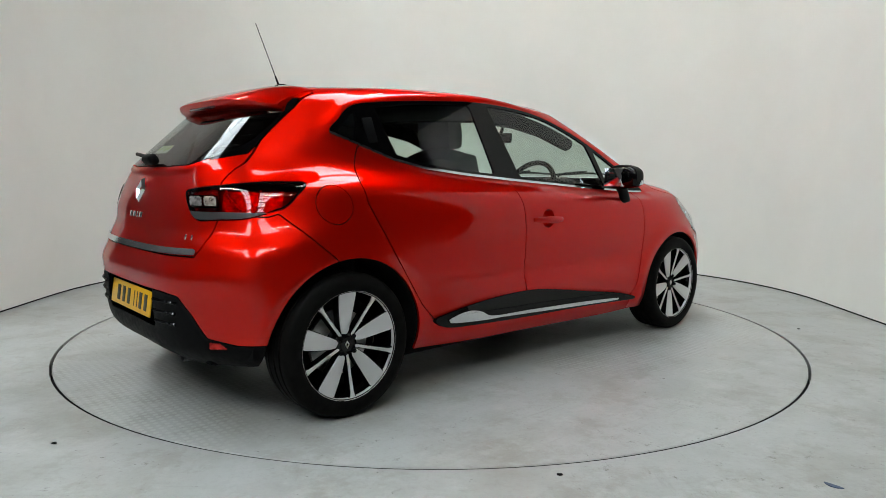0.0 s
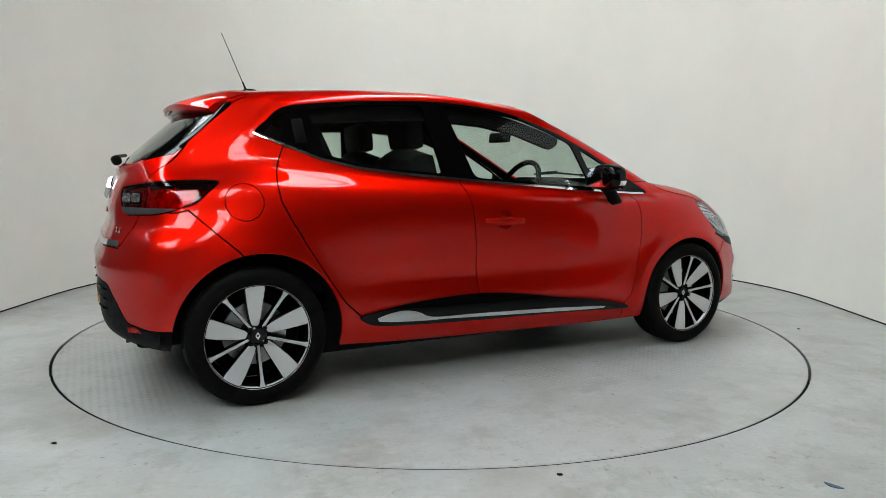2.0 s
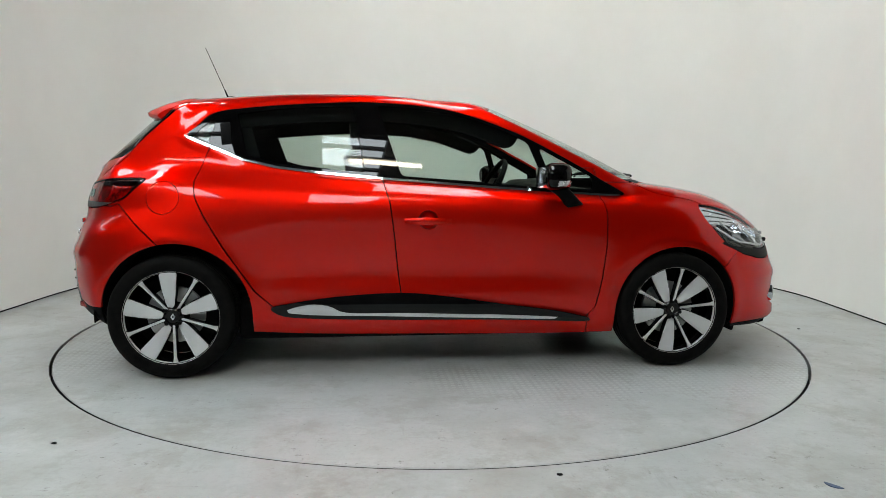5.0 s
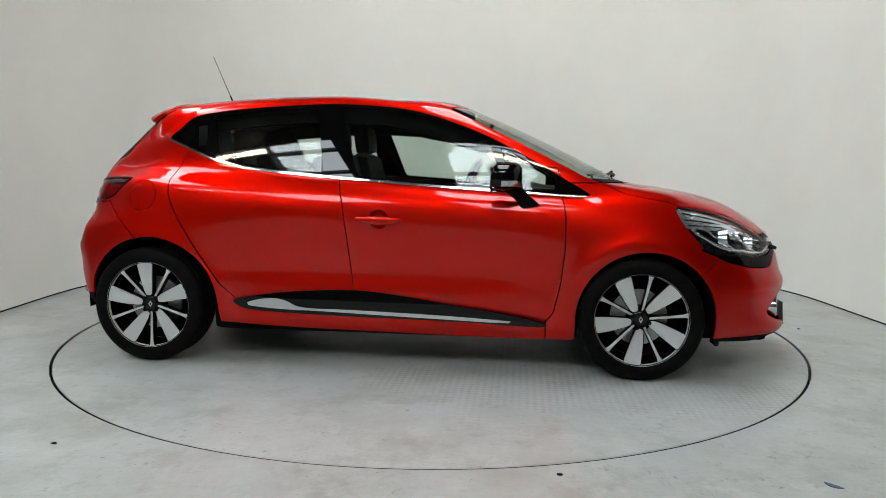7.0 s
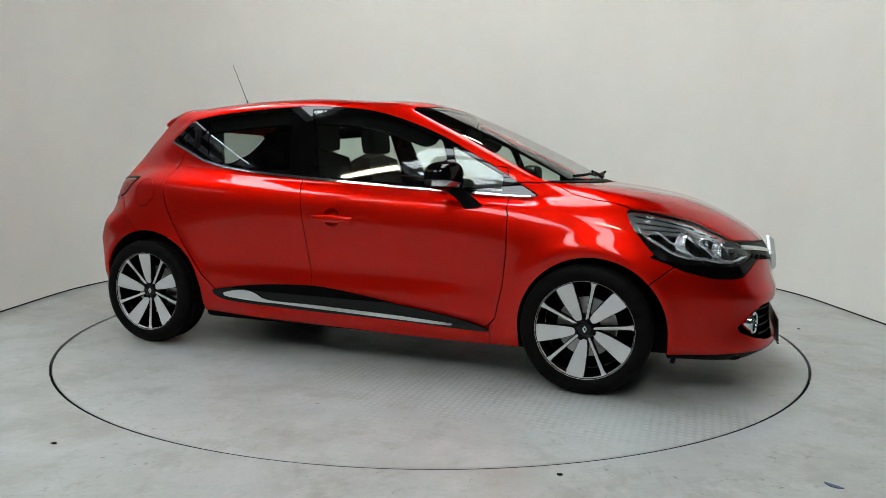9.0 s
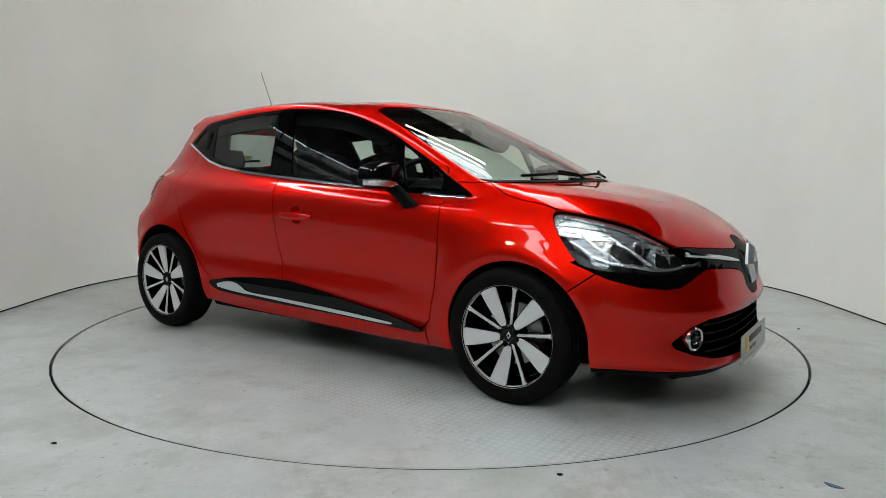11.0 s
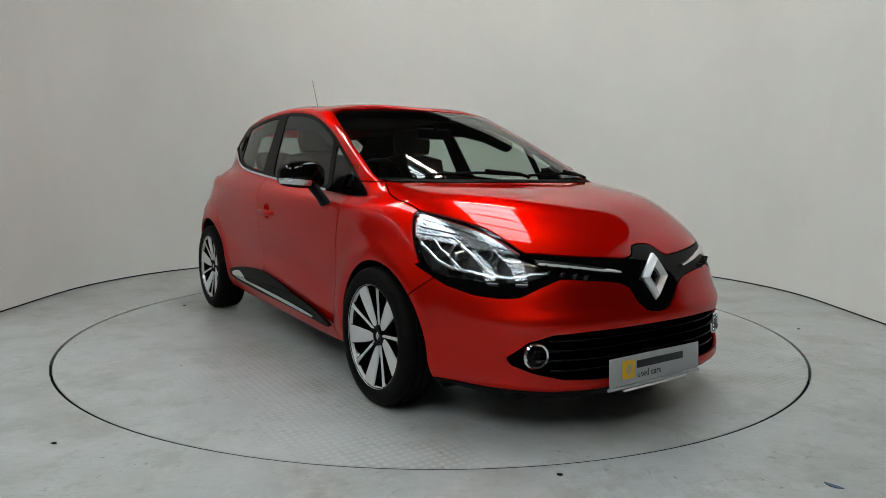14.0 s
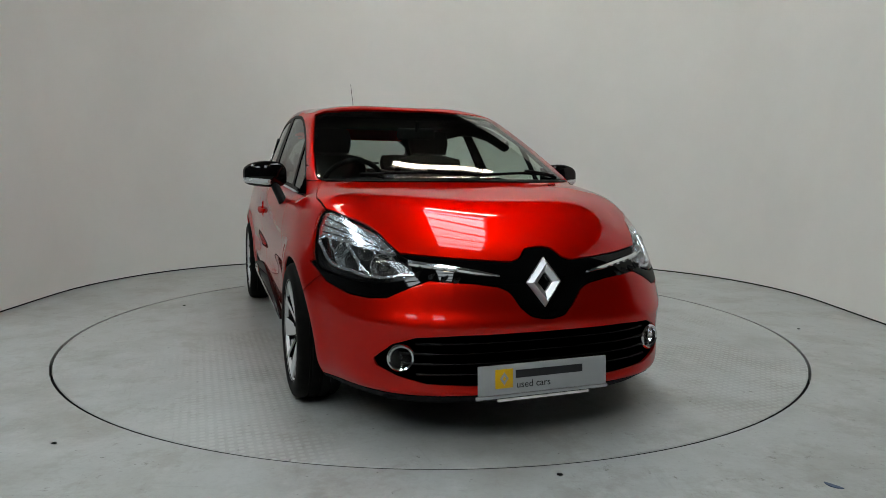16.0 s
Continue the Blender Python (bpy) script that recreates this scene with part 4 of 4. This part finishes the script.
def tail_lamp(s, got):
    t = panel("tail_lamp", got, RED_LENS, "red and smoked tail lamp", .002, .004)
    x = -got.v[:, 0] - abs(got.v[:, 1])
    z = got.v[:, 2]
    panel("bowl", got, SMOKE_SOLID, "dark red lamp bowl", -.045, 0, t)
    edge = inside(np.stack([x, z], 1), TAIL_LAMP)
    panel("lamp_border", got.keep(np.minimum(.009 - edge, z - .868)), BLACK_GLOSS, "gloss black edge of the lamp", .004, .006, t)
    panel("red_reflector", got.keep(np.minimum(np.minimum(z - .868, .955 - z - .05 * (x + .2)), np.minimum(x + .50, -.14 - x))), RED_BOWL, "glittering red reflector", -.026, .01, t)
    panel("inner_reflector", got.keep(np.minimum(np.minimum(z - .868, .965 - z), np.minimum(x + .10, .12 - x))), RED_BOWL, "red reflector on the tailgate", -.030, .01, t)
    # the clear reversing lamp, slanted, in a dark frame
    lean = x - .35 * (z - .905)
    cell = np.minimum(.019 - abs(z - .908), np.minimum(lean + .125, .05 - lean))
    panel("clear_frame", got.keep(cell + .006), BLACK_GLOSS, "dark frame of the clear lamp", -.004, .004, t)
    panel("clear_reflector", got.keep(np.minimum(cell, abs(lean + .04) - .008)), LAMP_CLEAR, "clear reversing lamp", .004, .004, t)
    for line in ([(-.17, .955), (-.20, .92), (-.235, .90), (-.27, .875)], [(-.37, .955), (-.385, .92), (-.37, .89), (-.35, .872)]):
        part("light_guide", tube([corner_point(a, q, s, False, -.008) for a, q in curve(line, 4)[:-4]], .006, 8), RED_BOWL, t, "bright red light guide")
    panel("lower_strip", got.keep(np.minimum(.866 - z, .06 - x)), LAMP_GREY, "dark grey lower strip of the lamp", .004, .006, t)
    return t


for kind, s, got in LAMP_SETS:
    (head_lamp if kind == "head" else tail_lamp)(s, got)


def fog_lamp(s):
    p = Vector((nose_x(s * .545, .345) - .020, s * .545, .345)) + OFF
    f = part("fog_lamp", lathe([(.038, 0), (.040, .014), (.047, .018), (.053, .012), (.054, -.03)], 40), CHROME, car, "round fog lamp in a chrome ring")
    f.matrix_basis = Matrix.Translation(p) @ Vector((.95, s * .30, 0)).to_track_quat("Y", "Z").to_matrix().to_4x4()
    part("bowl", lathe([(.001, -.03), (.02, -.026), (.034, -.008), (.040, .004)], 32), SILVER, f, "bright reflector bowl")
    part("lens", lathe([(.001, .012), (.025, .009), (.040, .002)], 32), LENS, f, "clear lens")
    bm = bmesh.new()
    bmesh.ops.create_uvsphere(bm, u_segments=14, v_segments=8, radius=.012, matrix=pose(0, -.012, 0))
    part("bulb", bm, BLACK_GLOSS, f, "dark bulb shield")


fog_lamp(-1)
fog_lamp(1)


# ---- nose details ----
def diamond(name, high, wide, thick, mat, m, inner=.5, lab="bright diamond emblem"):
    """A faceted diamond ring, standing in the yz plane and looking to +x."""
    o = [(0, high / 2), (wide / 2, 0), (0, -high / 2), (-wide / 2, 0)]
    bm = bmesh.new()
    cut = []
    for (y0, z0) in o:
        cut.append(((y0, z0), (y0 * .76, z0 * .76), (y0 * inner, z0 * inner)))
    rows = [[bm.verts.new(v) for v in ((0, c[0][0], c[0][1]), (thick * .35, c[0][0], c[0][1]), (thick, c[1][0], c[1][1]), (thick * .5, c[2][0], c[2][1]), (0, c[2][0], c[2][1]))] for c in cut]
    for a, b in zip(rows, rows[1:] + rows[:1]):
        for i in range(4):
            bm.faces.new((a[i], a[i + 1], b[i + 1], b[i]))
    bmesh.ops.transform(bm, matrix=m, verts=bm.verts)
    return part(name, bm, mat, car, lab, smooth=False)


EMBLEM, _nt, _b = material("satin_chrome", (.72, .72, .74), .3, 1)
noise_to(_nt, _b, 20, .28, .36, "Roughness")
diamond("front_emblem", .19, .146, .034, EMBLEM, AT @ pose(nose_x(0, .62) - .004, -.012, .620, 0, -8), .42, "large chrome diamond emblem")
diamond("rear_emblem", .112, .088, .020, CHROME, AT @ pose(nose_x(0, .94, False) - .001, 0, .94, 0, -17, 180), .42, "chrome diamond emblem on the tailgate")

for s in (-1, 1):
    pts = [Vector((nose_x(s * y, z) + .006, s * y, z)) + OFF for y, z in ((.505, .693), (.43, .685), (.35, .675), (.27, .663), (.19, .650))]
    bm = bmesh.new()
    rings = []
    for p, h in zip(pts, (.010, .010, .009, .008, .003)):
        rings.append([bm.verts.new(p + Vector(d)) for d in ((-.012, 0, -h), (.006, 0, -h), (.010, 0, 0), (.004, 0, h), (-.012, 0, h))])
    for a, b in zip(rings, rings[1:]):
        for i in range(5):
            bm.faces.new((a[i], a[(i + 1) % 5], b[(i + 1) % 5], b[i]))
    bm.faces.new(rings[0])
    bm.faces.new(rings[-1])
    part("grille_blade", bm, CHROME, car, "slim chrome blade beside the emblem")
    for k in range(4):
        y = .475 - .043 * k
        z = .654 - .0065 * k
        p = Vector((nose_x(s * y, z) + .002, s * y, z)) + OFF
        part("daylight_cell", box((.008, .034, .018), Matrix.Translation(p) @ pose(0, 0, 0, -s * 9, 0, -s * 18), .003), GREY_BOWL, car, "small running-light cell")

# slats of the lower intake
SLAT, _nt, _b = material("satin_black_slat", (.005, .005, .0052), .65, Specular_IOR_Level=.1)
noise_to(_nt, _b, 30, .5, .65, "Roughness")
for k in range(4):
    z = .285 + .038 * k
    half = (.50, .545, .55, .50)[k]
    bm = bmesh.new()
    rows = []
    for y in np.linspace(-half, half, 25):
        x = nose_x(y, z) - .026
        rows.append([bm.verts.new(Vector((x + a, y, z + b)) + OFF) for a, b in ((-.03, -.007), (.004, -.005), (.007, 0), (.004, .005), (-.03, .007))])
    for a, b in zip(rows, rows[1:]):
        for i in range(5):
            bm.faces.new((a[i], a[(i + 1) % 5], b[(i + 1) % 5], b[i]))
    part("intake_slat", bm, SLAT, car, "black horizontal intake slat")

# ---- plates ----
PLATE_GREY, _nt, _b = material("silver_grey_plate", (.40, .41, .42), .3, .1)
noise_to(_nt, _b, 5, (.37, .38, .39), (.43, .44, .45))
PLATE_YELLOW, _nt, _b = material("yellow_plate", (.80, .42, .015), .28)
noise_to(_nt, _b, 6, (.74, .38, .012), (.84, .45, .02))
SIGN_YELLOW, _nt, _b = material("yellow_print", (.80, .46, .01), .4)
noise_to(_nt, _b, 8, (.76, .43, .01), (.82, .48, .012))
INK, _nt, _b = material("black_print", (.015, .015, .018), .45)
noise_to(_nt, _b, 40, .4, .55, "Roughness")


def show_plate():
    """The dealer's plate on the nose: grey, with a yellow square, a name in bars and two words."""
    m = AT @ pose(3.458, -.022, .268, 0, -3)
    f = part("front_plate", box((.006, .545, .112), m, .002), PLATE_GREY, car, "grey show plate with a yellow square and dark print")
    part("plate_holder", box((.010, .56, .012), m @ pose(-.002, 0, -.064), .002), PLATE_GREY, f, "pale plate holder edge")
    part("holder_clip", box((.006, .39, .010), m @ pose(.0, 0, -.078), .002), WALLPAINT, f, "thin pale clip under the plate")
    part("yellow_square", box((.002, .072, .072), m @ pose(.0042, -.168, .004), .0005), SIGN_YELLOW, f, "yellow square print")
    d = diamond("print_diamond", .05, .036, .0012, PLATE_GREY, m @ pose(.0054, -.168, .004), .4, "small grey diamond print")
    d.parent = f
    part("print_bar", box((.0015, .285, .030), m @ pose(.004, .022, .017), .0004), INK, f, "dark bar of bold print")
    cu = bpy.data.curves.new("words", "FONT")
    cu.body, cu.size, cu.extrude, cu.align_x, cu.align_y = "used cars", .038, .0004, "LEFT", "CENTER"
    tmp = new("words", cu)
    me = bpy.data.meshes.new_from_object(tmp.evaluated_get(bpy.context.evaluated_depsgraph_get()))
    bpy.data.objects.remove(tmp)
    me.materials.append(INK)
    w = part("print_words", me, INK, f, "dark print reading used cars")
    w.matrix_basis = m @ pose(.0045, -.118, -.024) @ pose(0, 0, 0, 90, 0, 90)


show_plate()


def rear_plate():
    m = AT @ pose(-.604, -.005, .466, 0, -8, 180)
    f = part("rear_plate", box((.006, .52, .111), m, .002), PLATE_YELLOW, car, "yellow rear plate with a dark bar of print")
    for y, w in ((-.155, .055), (-.085, .05), (-.018, .05), (.055, .02), (.092, .02), (.135, .05), (.20, .05)):
        part("print_bar", box((.0015, w - .014, .070), m @ pose(.0036, y, 0), .0004), INK, f, "dark bar of print")


rear_plate()
# lettering on the tailgate, as bars
for y, w in ((-.105, .028), (-.062, .028), (-.02, .012), (.02, .034)):
    part("name_bar", box((.006, w, .026), AT @ pose(nose_x(-y, .832, False) - .002, -y, .832, 0, 14), .002), CHROME, car, "chrome letter-sized bar")
for y, w in ((-.50, .03), (-.465, .024)):
    part("name_bar", box((.006, w, .022), AT @ pose(nose_x(y, .765, False) - .002, y, .765, 0, 12, -18), .002), CHROME, car, "chrome letter-sized bar")


# ---- spoiler, aerial, mirrors, handles, wipers ----
def roof_z(x, y):
    """Height of the roof's skin over (x, y)."""
    v = SKIN.v
    k = v[:, 2] > 1.25
    d = (v[k, 0] - x) ** 2 + (v[k, 1] - y) ** 2
    i = np.argsort(d)[:4]
    w = 1 / (d[i] + 1e-6)
    return float((v[k, 2][i] * w).sum() / w.sum())


def spoiler():
    """The roof's lip over the rear window."""
    bm = bmesh.new()
    rows = []
    for u in np.linspace(-1, 1, 61):
        y = .50 * u
        k = 1 - abs(u) ** 3.5
        tip = (-.125 - .130 * k, 1.318 + .034 * k)
        pts = [(.07, roof_z(.07, y) - .004), (.045, roof_z(.045, y) + .003), (0, roof_z(0, y) + .005), (-.05, roof_z(-.05, y) + .006)]
        last = pts[-1]
        pts += [(last[0] + (tip[0] - last[0]) * t, last[1] + (tip[1] - last[1]) * t + .006 * math.sin(math.pi * t)) for t in (.35, .7, .92)]
        pts += [(tip[0] - .004, tip[1] - .006), (tip[0] + .002, tip[1] - .016 - .012 * k), (tip[0] + .03, tip[1] - .030 - .020 * k), (-.10 - .02 * k, 1.285 + .012 * k),
                (-.06, 1.29), (.02, 1.36)]
        rows.append([bm.verts.new(Vector((p[0], y, p[1])) + OFF) for p in pts])
    for a, b in zip(rows, rows[1:]):
        for i in range(len(a)):
            j = (i + 1) % len(a)
            bm.faces.new((a[i], a[j], b[j], b[i]))
    bm.faces.new(rows[0])
    bm.faces.new(rows[-1])
    s = part("spoiler", bm, PAINT, car, "red roof spoiler over the rear window")
    part("brake_light", box((.010, .28, .016), AT @ pose(-.248, 0, 1.318, 0, 30), .004), SMOKE_SOLID, s, "slim dark red high brake light")


spoiler()


def aerial():
    bm = bmesh.new()
    bmesh.ops.create_uvsphere(bm, u_segments=20, v_segments=12, radius=1, matrix=AT @ pose(.165, -.012, 1.437) @ Matrix.Diagonal((.055, .022, .030, 1)))
    a = part("aerial", bm, BLACK, car, "thin black roof aerial on a small foot")
    b0, b1 = Vector((.145, -.012, 1.455)) + OFF, Vector((.023, -.018, 1.742)) + OFF
    part("coil", tube([b0, b0.lerp(b1, .16)], .006, 10, .7), BLACK, a, "thick lower coil")
    part("rod", tube([b0.lerp(b1, .1), b0.lerp(b1, .5), b1], .0022, 8, .8), BLACK, a, "thin rod")


aerial()


def mirror(s):
    """A door mirror: rounded black housing, glass to the rear, indicator, arm."""
    bm = bmesh.new()
    bmesh.ops.create_icosphere(bm, subdivisions=4, radius=1)

    def shape(ball):
        for v in ball.verts:
            housing(v)

    def housing(v):
        c = v.co
        q = Vector([math.copysign(abs(k) ** .58, k) for k in c])
        x = q.x * .082 * (1 if q.x > 0 else .62)
        taper = 1 - .16 * max(0, q.y * -1)
        v.co = Vector((x - .03 * max(0, -q.y), q.y * .112, q.z * .070 * taper + .008 * (1 - q.y ** 2)))
    shape(bm)
    m = AT @ pose(1.905, s * .895, 1.005) @ (Matrix.Identity(4) if s < 0 else Matrix.Diagonal((1, -1, 1, 1)))
    bmesh.ops.transform(bm, matrix=m, verts=bm.verts)
    h = part("door_mirror", bm, BLACK_GLOSS, car, "gloss black door mirror housing")
    part("mirror_glass", box((.004, .18, .105), m @ pose(-.055, .005, .004, 0, 0, 15), .0015), CHROME, h, "mirror glass")
    bm = bmesh.new()
    bmesh.ops.create_icosphere(bm, subdivisions=5, radius=1)
    shape(bm)
    bmesh.ops.delete(bm, geom=[f for f in bm.faces if not (f.calc_center_median().x > -.02 and -.044 < f.calc_center_median().z + .10 * (f.calc_center_median().y + .04) ** 1 < -.016
                                                            and -.2 < f.calc_center_median().y < .02)], context="FACES")
    for v in bm.verts:
        v.co *= 1.025
    bmesh.ops.transform(bm, matrix=m, verts=bm.verts)
    part("indicator", bm, SILVER, h, "pale indicator lens on the mirror")
    foot = Vector((2.03, s * (abs(flank_y(2.03, .862, s)) - .01), .860)) + OFF
    top = m @ Vector((.02, .045, -.045))
    bm = bmesh.new()
    rows = []
    for t in np.linspace(0, 1, 8):
        c = top.lerp(foot, t) + Vector((.01 * math.sin(math.pi * t), -s * .0, 0))
        w, d = .050 - .012 * math.sin(math.pi * t) + .0 * t, .024
        rows.append([bm.verts.new(c + Vector((w * math.cos(a), s * d * math.sin(a), .01 * math.cos(a)))) for a in np.linspace(0, 2 * math.pi, 16, endpoint=False)])
    for a, b in zip(rows, rows[1:]):
        for i in range(16):
            bm.faces.new((a[i], a[(i + 1) % 16], b[(i + 1) % 16], b[i]))
    bm.faces.new(rows[0])
    bm.faces.new(rows[-1])
    part("arm", bm, BLACK, h, "black mirror arm")


mirror(-1)
mirror(1)


def handle(s):
    y = flank_y(1.263, .79, s)
    bm = bmesh.new()
    rows = []
    for t in np.linspace(0, 1, 17):
        x = 1.142 + .238 * t
        out = .010 + .022 * math.sin(math.pi * t) ** .5
        hh = .012 + .008 * math.sin(math.pi * t)
        rows.append([bm.verts.new(Vector((x, flank_y(x, .79, s) + s * (out - .009 + .009 * math.cos(a)), .787 - .004 * t + hh * math.sin(a))) + OFF)
                     for a in np.linspace(0, 2 * math.pi, 10, endpoint=False)])
    for a, b in zip(rows, rows[1:]):
        for i in range(10):
            bm.faces.new((a[i], a[(i + 1) % 10], b[(i + 1) % 10], b[i]))
    bm.faces.new(rows[0])
    bm.faces.new(rows[-1])
    h = part("door_handle", bm, PAINT, car, "red bar door handle over a round recess")
    bm = lathe([(.001, -.060), (.026, -.058), (.040, -.046), (.0455, -.022), (.0480, -.005), (.0495, -.0005)], 36)
    bmesh.ops.transform(bm, matrix=AT @ pose(1.263, y, .790) @ Matrix.Diagonal((1, s, 1, 1)), verts=bm.verts)
    part("recess", bm, PAINT, h, "round hand recess")
    # the hidden handle behind the rear side window
    y = flank_y(.235, 1.215, s)
    part("rear_door_handle", box((.052, .012, .12), AT @ pose(.245, y + s * .002, 1.215, s * 17, -8, s * 6), .006), BLACK, car, "black upright rear door handle in the window line")


handle(-1)
handle(1)

for (x0, y0), (x1, y1) in (((2.43, -.50), (2.44, .10)), ((2.46, .12), (2.43, .56))):
    pts = [Vector((nose_x(y, 1.012) + .012, y, 1.018 + .012 * (1 - abs(2 * t - 1)))) + OFF for t, y in ((t, y0 + (y1 - y0) * t) for t in np.linspace(0, 1, 12))]
    w = part("wiper", tube(pts, .007, 8), BLACK, car, "black windscreen wiper")
    part("wiper_arm", tube([pts[-1] + Vector((.03, 0, -.012)), pts[-1] + Vector((.02, -.06, .008)), pts[6] + Vector((.01, 0, .012))], .008, 8), BLACK, w, "black wiper arm")
p0 = Vector((-.50, -.02, 1.075)) + OFF
w = part("rear_wiper", box((.045, .11, .05), Matrix.Translation(p0) @ pose(0, 0, 0, 0, -30), .018, 3), BLACK, car, "black rear wiper")
part("wiper_blade", tube([p0 + Vector((-.005, .0, .01)), p0 + Vector((.015, .17, .022)), p0 + Vector((.06, .36, .03))], .009, 8), BLACK, w, "black blade")

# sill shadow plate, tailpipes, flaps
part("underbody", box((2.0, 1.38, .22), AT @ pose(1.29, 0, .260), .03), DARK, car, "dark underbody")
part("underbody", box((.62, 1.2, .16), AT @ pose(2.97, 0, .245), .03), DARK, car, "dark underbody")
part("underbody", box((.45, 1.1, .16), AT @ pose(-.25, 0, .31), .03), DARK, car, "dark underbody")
part("tailpipe", lathe([(.026, -.08), (.026, .08), (.022, .08), (.022, -.06)], 24), STEEL, car, "dark tailpipe").matrix_basis = AT @ pose(-.425, -.33, .245, 0, 0, 90)
part("mud_flap", box((.02, .10, .06), AT @ pose(2.985, -.70, .195, 0, 12), .006), DARK, car, "small black flap behind the bumper")
for s in (-1, 1):
    part("rear_reflector", box((.012, .15, .028), AT @ pose(nose_x(s * .675, .345, False) + .010, s * .672, .345, 0, 0, -s * 48), .004), RED_BOWL, car, "red reflector low in the bumper")


# ---- cabin ----
def cushion(size, m, puff=.35):
    """A padded block: a box with bulging faces."""
    bm = bmesh.new()
    bmesh.ops.create_cube(bm, size=2)
    bmesh.ops.subdivide_edges(bm, edges=bm.edges, cuts=5, use_grid_fill=True)
    for v in bm.verts:
        n = v.co.normalized() * 1.25
        v.co = v.co.lerp(n, puff)
    bmesh.ops.transform(bm, matrix=m @ Matrix.Diagonal((size[0] / 2, size[1] / 2, size[2] / 2, 1)), verts=bm.verts)
    return bm


def front_seat(y):
    m = AT @ pose(1.02, y, .45)
    s = part("front_seat", cushion((.50, .50, .16), m @ pose(.22, 0, 0, 0, -8)), FABRIC, car, "charcoal fabric front seat")
    part("backrest", cushion((.16, .50, .66), m @ pose(-.05, 0, .36, 0, -12)), FABRIC, s)
    part("headrest", cushion((.10, .27, .17), m @ pose(-.10, 0, .785, 0, -6), .42), FABRIC, s)
    for k in (-.06, .06):
        part("headrest_post", tube([m @ Vector((-.115, k, .62)), m @ Vector((-.105, k, .76))], .007), STEEL, s, "steel headrest post")


front_seat(-.36)
front_seat(.36)
bench = part("rear_seat", cushion((.48, 1.22, .16), AT @ pose(.42, 0, .50)), FABRIC, car, "charcoal fabric rear bench")
part("backrest", cushion((.14, 1.20, .56), AT @ pose(.12, 0, .76, 0, -14)), FABRIC, bench)
for y in (-.36, .36):
    part("headrest", cushion((.09, .25, .13), AT @ pose(.05, y, 1.10, 0, -8), .42), FABRIC, bench)


def dashboard():
    prof = [(1.72, .60), (1.70, .80), (1.74, .90), (1.80, .945), (1.95, .955), (2.20, .945), (2.38, .93), (2.40, .60)]
    bm = bmesh.new()
    rows = []
    for y in np.linspace(-.66, .66, 23):
        bump = .045 * math.exp(-((y + .36) / .16) ** 4)
        rows.append([bm.verts.new(Vector((x, y, z + (bump if .9 <= z and x < 2.1 else 0))) + OFF) for x, z in prof])
    for a, b in zip(rows, rows[1:]):
        for i in range(len(prof)):
            j = (i + 1) % len(prof)
            bm.faces.new((a[i], a[j], b[j], b[i]))
    return part("dashboard", bm, BLACK, car, "black dashboard with an instrument hood")


dashboard()


def steering_wheel():
    m = AT @ pose(1.66, -.36, .93, 0, -62)
    pts = [m @ Vector((.185 * math.cos(a), .185 * math.sin(a), 0)) for a in np.linspace(0, 2 * math.pi, 41)]
    w = part("steering_wheel", tube(pts, .016, 10), BLACK, car, "black steering wheel on the right-hand side")
    part("boss", cushion((.15, .17, .05), m @ pose(0, 0, -.015), .3), BLACK, w)
    for a in (0, 180, 270):
        c, n = math.cos(radians(a)), math.sin(radians(a))
        part("spoke", tube([m @ Vector((.05 * n, .05 * c, -.01)), m @ Vector((.18 * n, .18 * c, 0))], .014, 8), BLACK, w)


steering_wheel()
r = part("rear_view_mirror", box((.03, .23, .065), AT @ pose(1.76, 0, 1.255, 0, 8), .012, 3), BLACK, car, "black inside mirror")
part("stalk", tube([Vector((1.775, 0, 1.27)) + OFF, Vector((1.80, 0, 1.325)) + OFF], .012), BLACK, r)
part("cabin_floor", box((2.4, 1.3, .04), AT @ pose(1.05, 0, .39), .01), DARK, car, "dark cabin floor")
part("headliner", box((1.2, .90, .012), AT @ pose(.68, 0, 1.375), .004), DARK, car, "dark headliner")
part("parcel_shelf", box((.42, 1.05, .02), AT @ pose(-.18, 0, 1.0), .006), BLACK, car, "black parcel shelf")

# sticker inside the rear window, slats beside the rear plate
STICKER, _nt, _b = material("pale_green_sticker", (.45, .55, .25), .6)
noise_to(_nt, _b, 25, (.55, .60, .50), (.35, .50, .12), detail=1, lo=.45, hi=.55)
part("window_sticker", box((.002, .15, .055), AT @ pose(nose_x(.13, 1.125, False) + .018, .13, 1.125, 0, 48), .0005), STICKER, car, "pale green and white sticker inside the rear window")
for s in (-1, 1):
    for z in (.50, .455, .41):
        bm = bmesh.new()
        rows = []
        for y in np.linspace(.31, .49 + .25 * min(0, z - .5), 12):
            x = nose_x(s * y, z, False)
            rows.append([bm.verts.new(Vector((x + a, s * y, z + b)) + OFF) for a, b in ((.01, -.007), (-.006, -.004), (-.009, .001), (-.003, .007), (.01, .007))])
        for a, b in zip(rows, rows[1:]):
            for i in range(5):
                bm.faces.new((a[i], a[(i + 1) % 5], b[(i + 1) % 5], b[i]))
        part("valance_slat", bm, BLACK_GLOSS, car, "gloss black slat beside the plate")


def motions():
    """Car and turntable go round together."""
    rows = [(t, pose(0, 0, 0, 0, 0, a)) for t, a in SPIN]
    walk(turntable, rows)
    walk(car, rows)


motions()
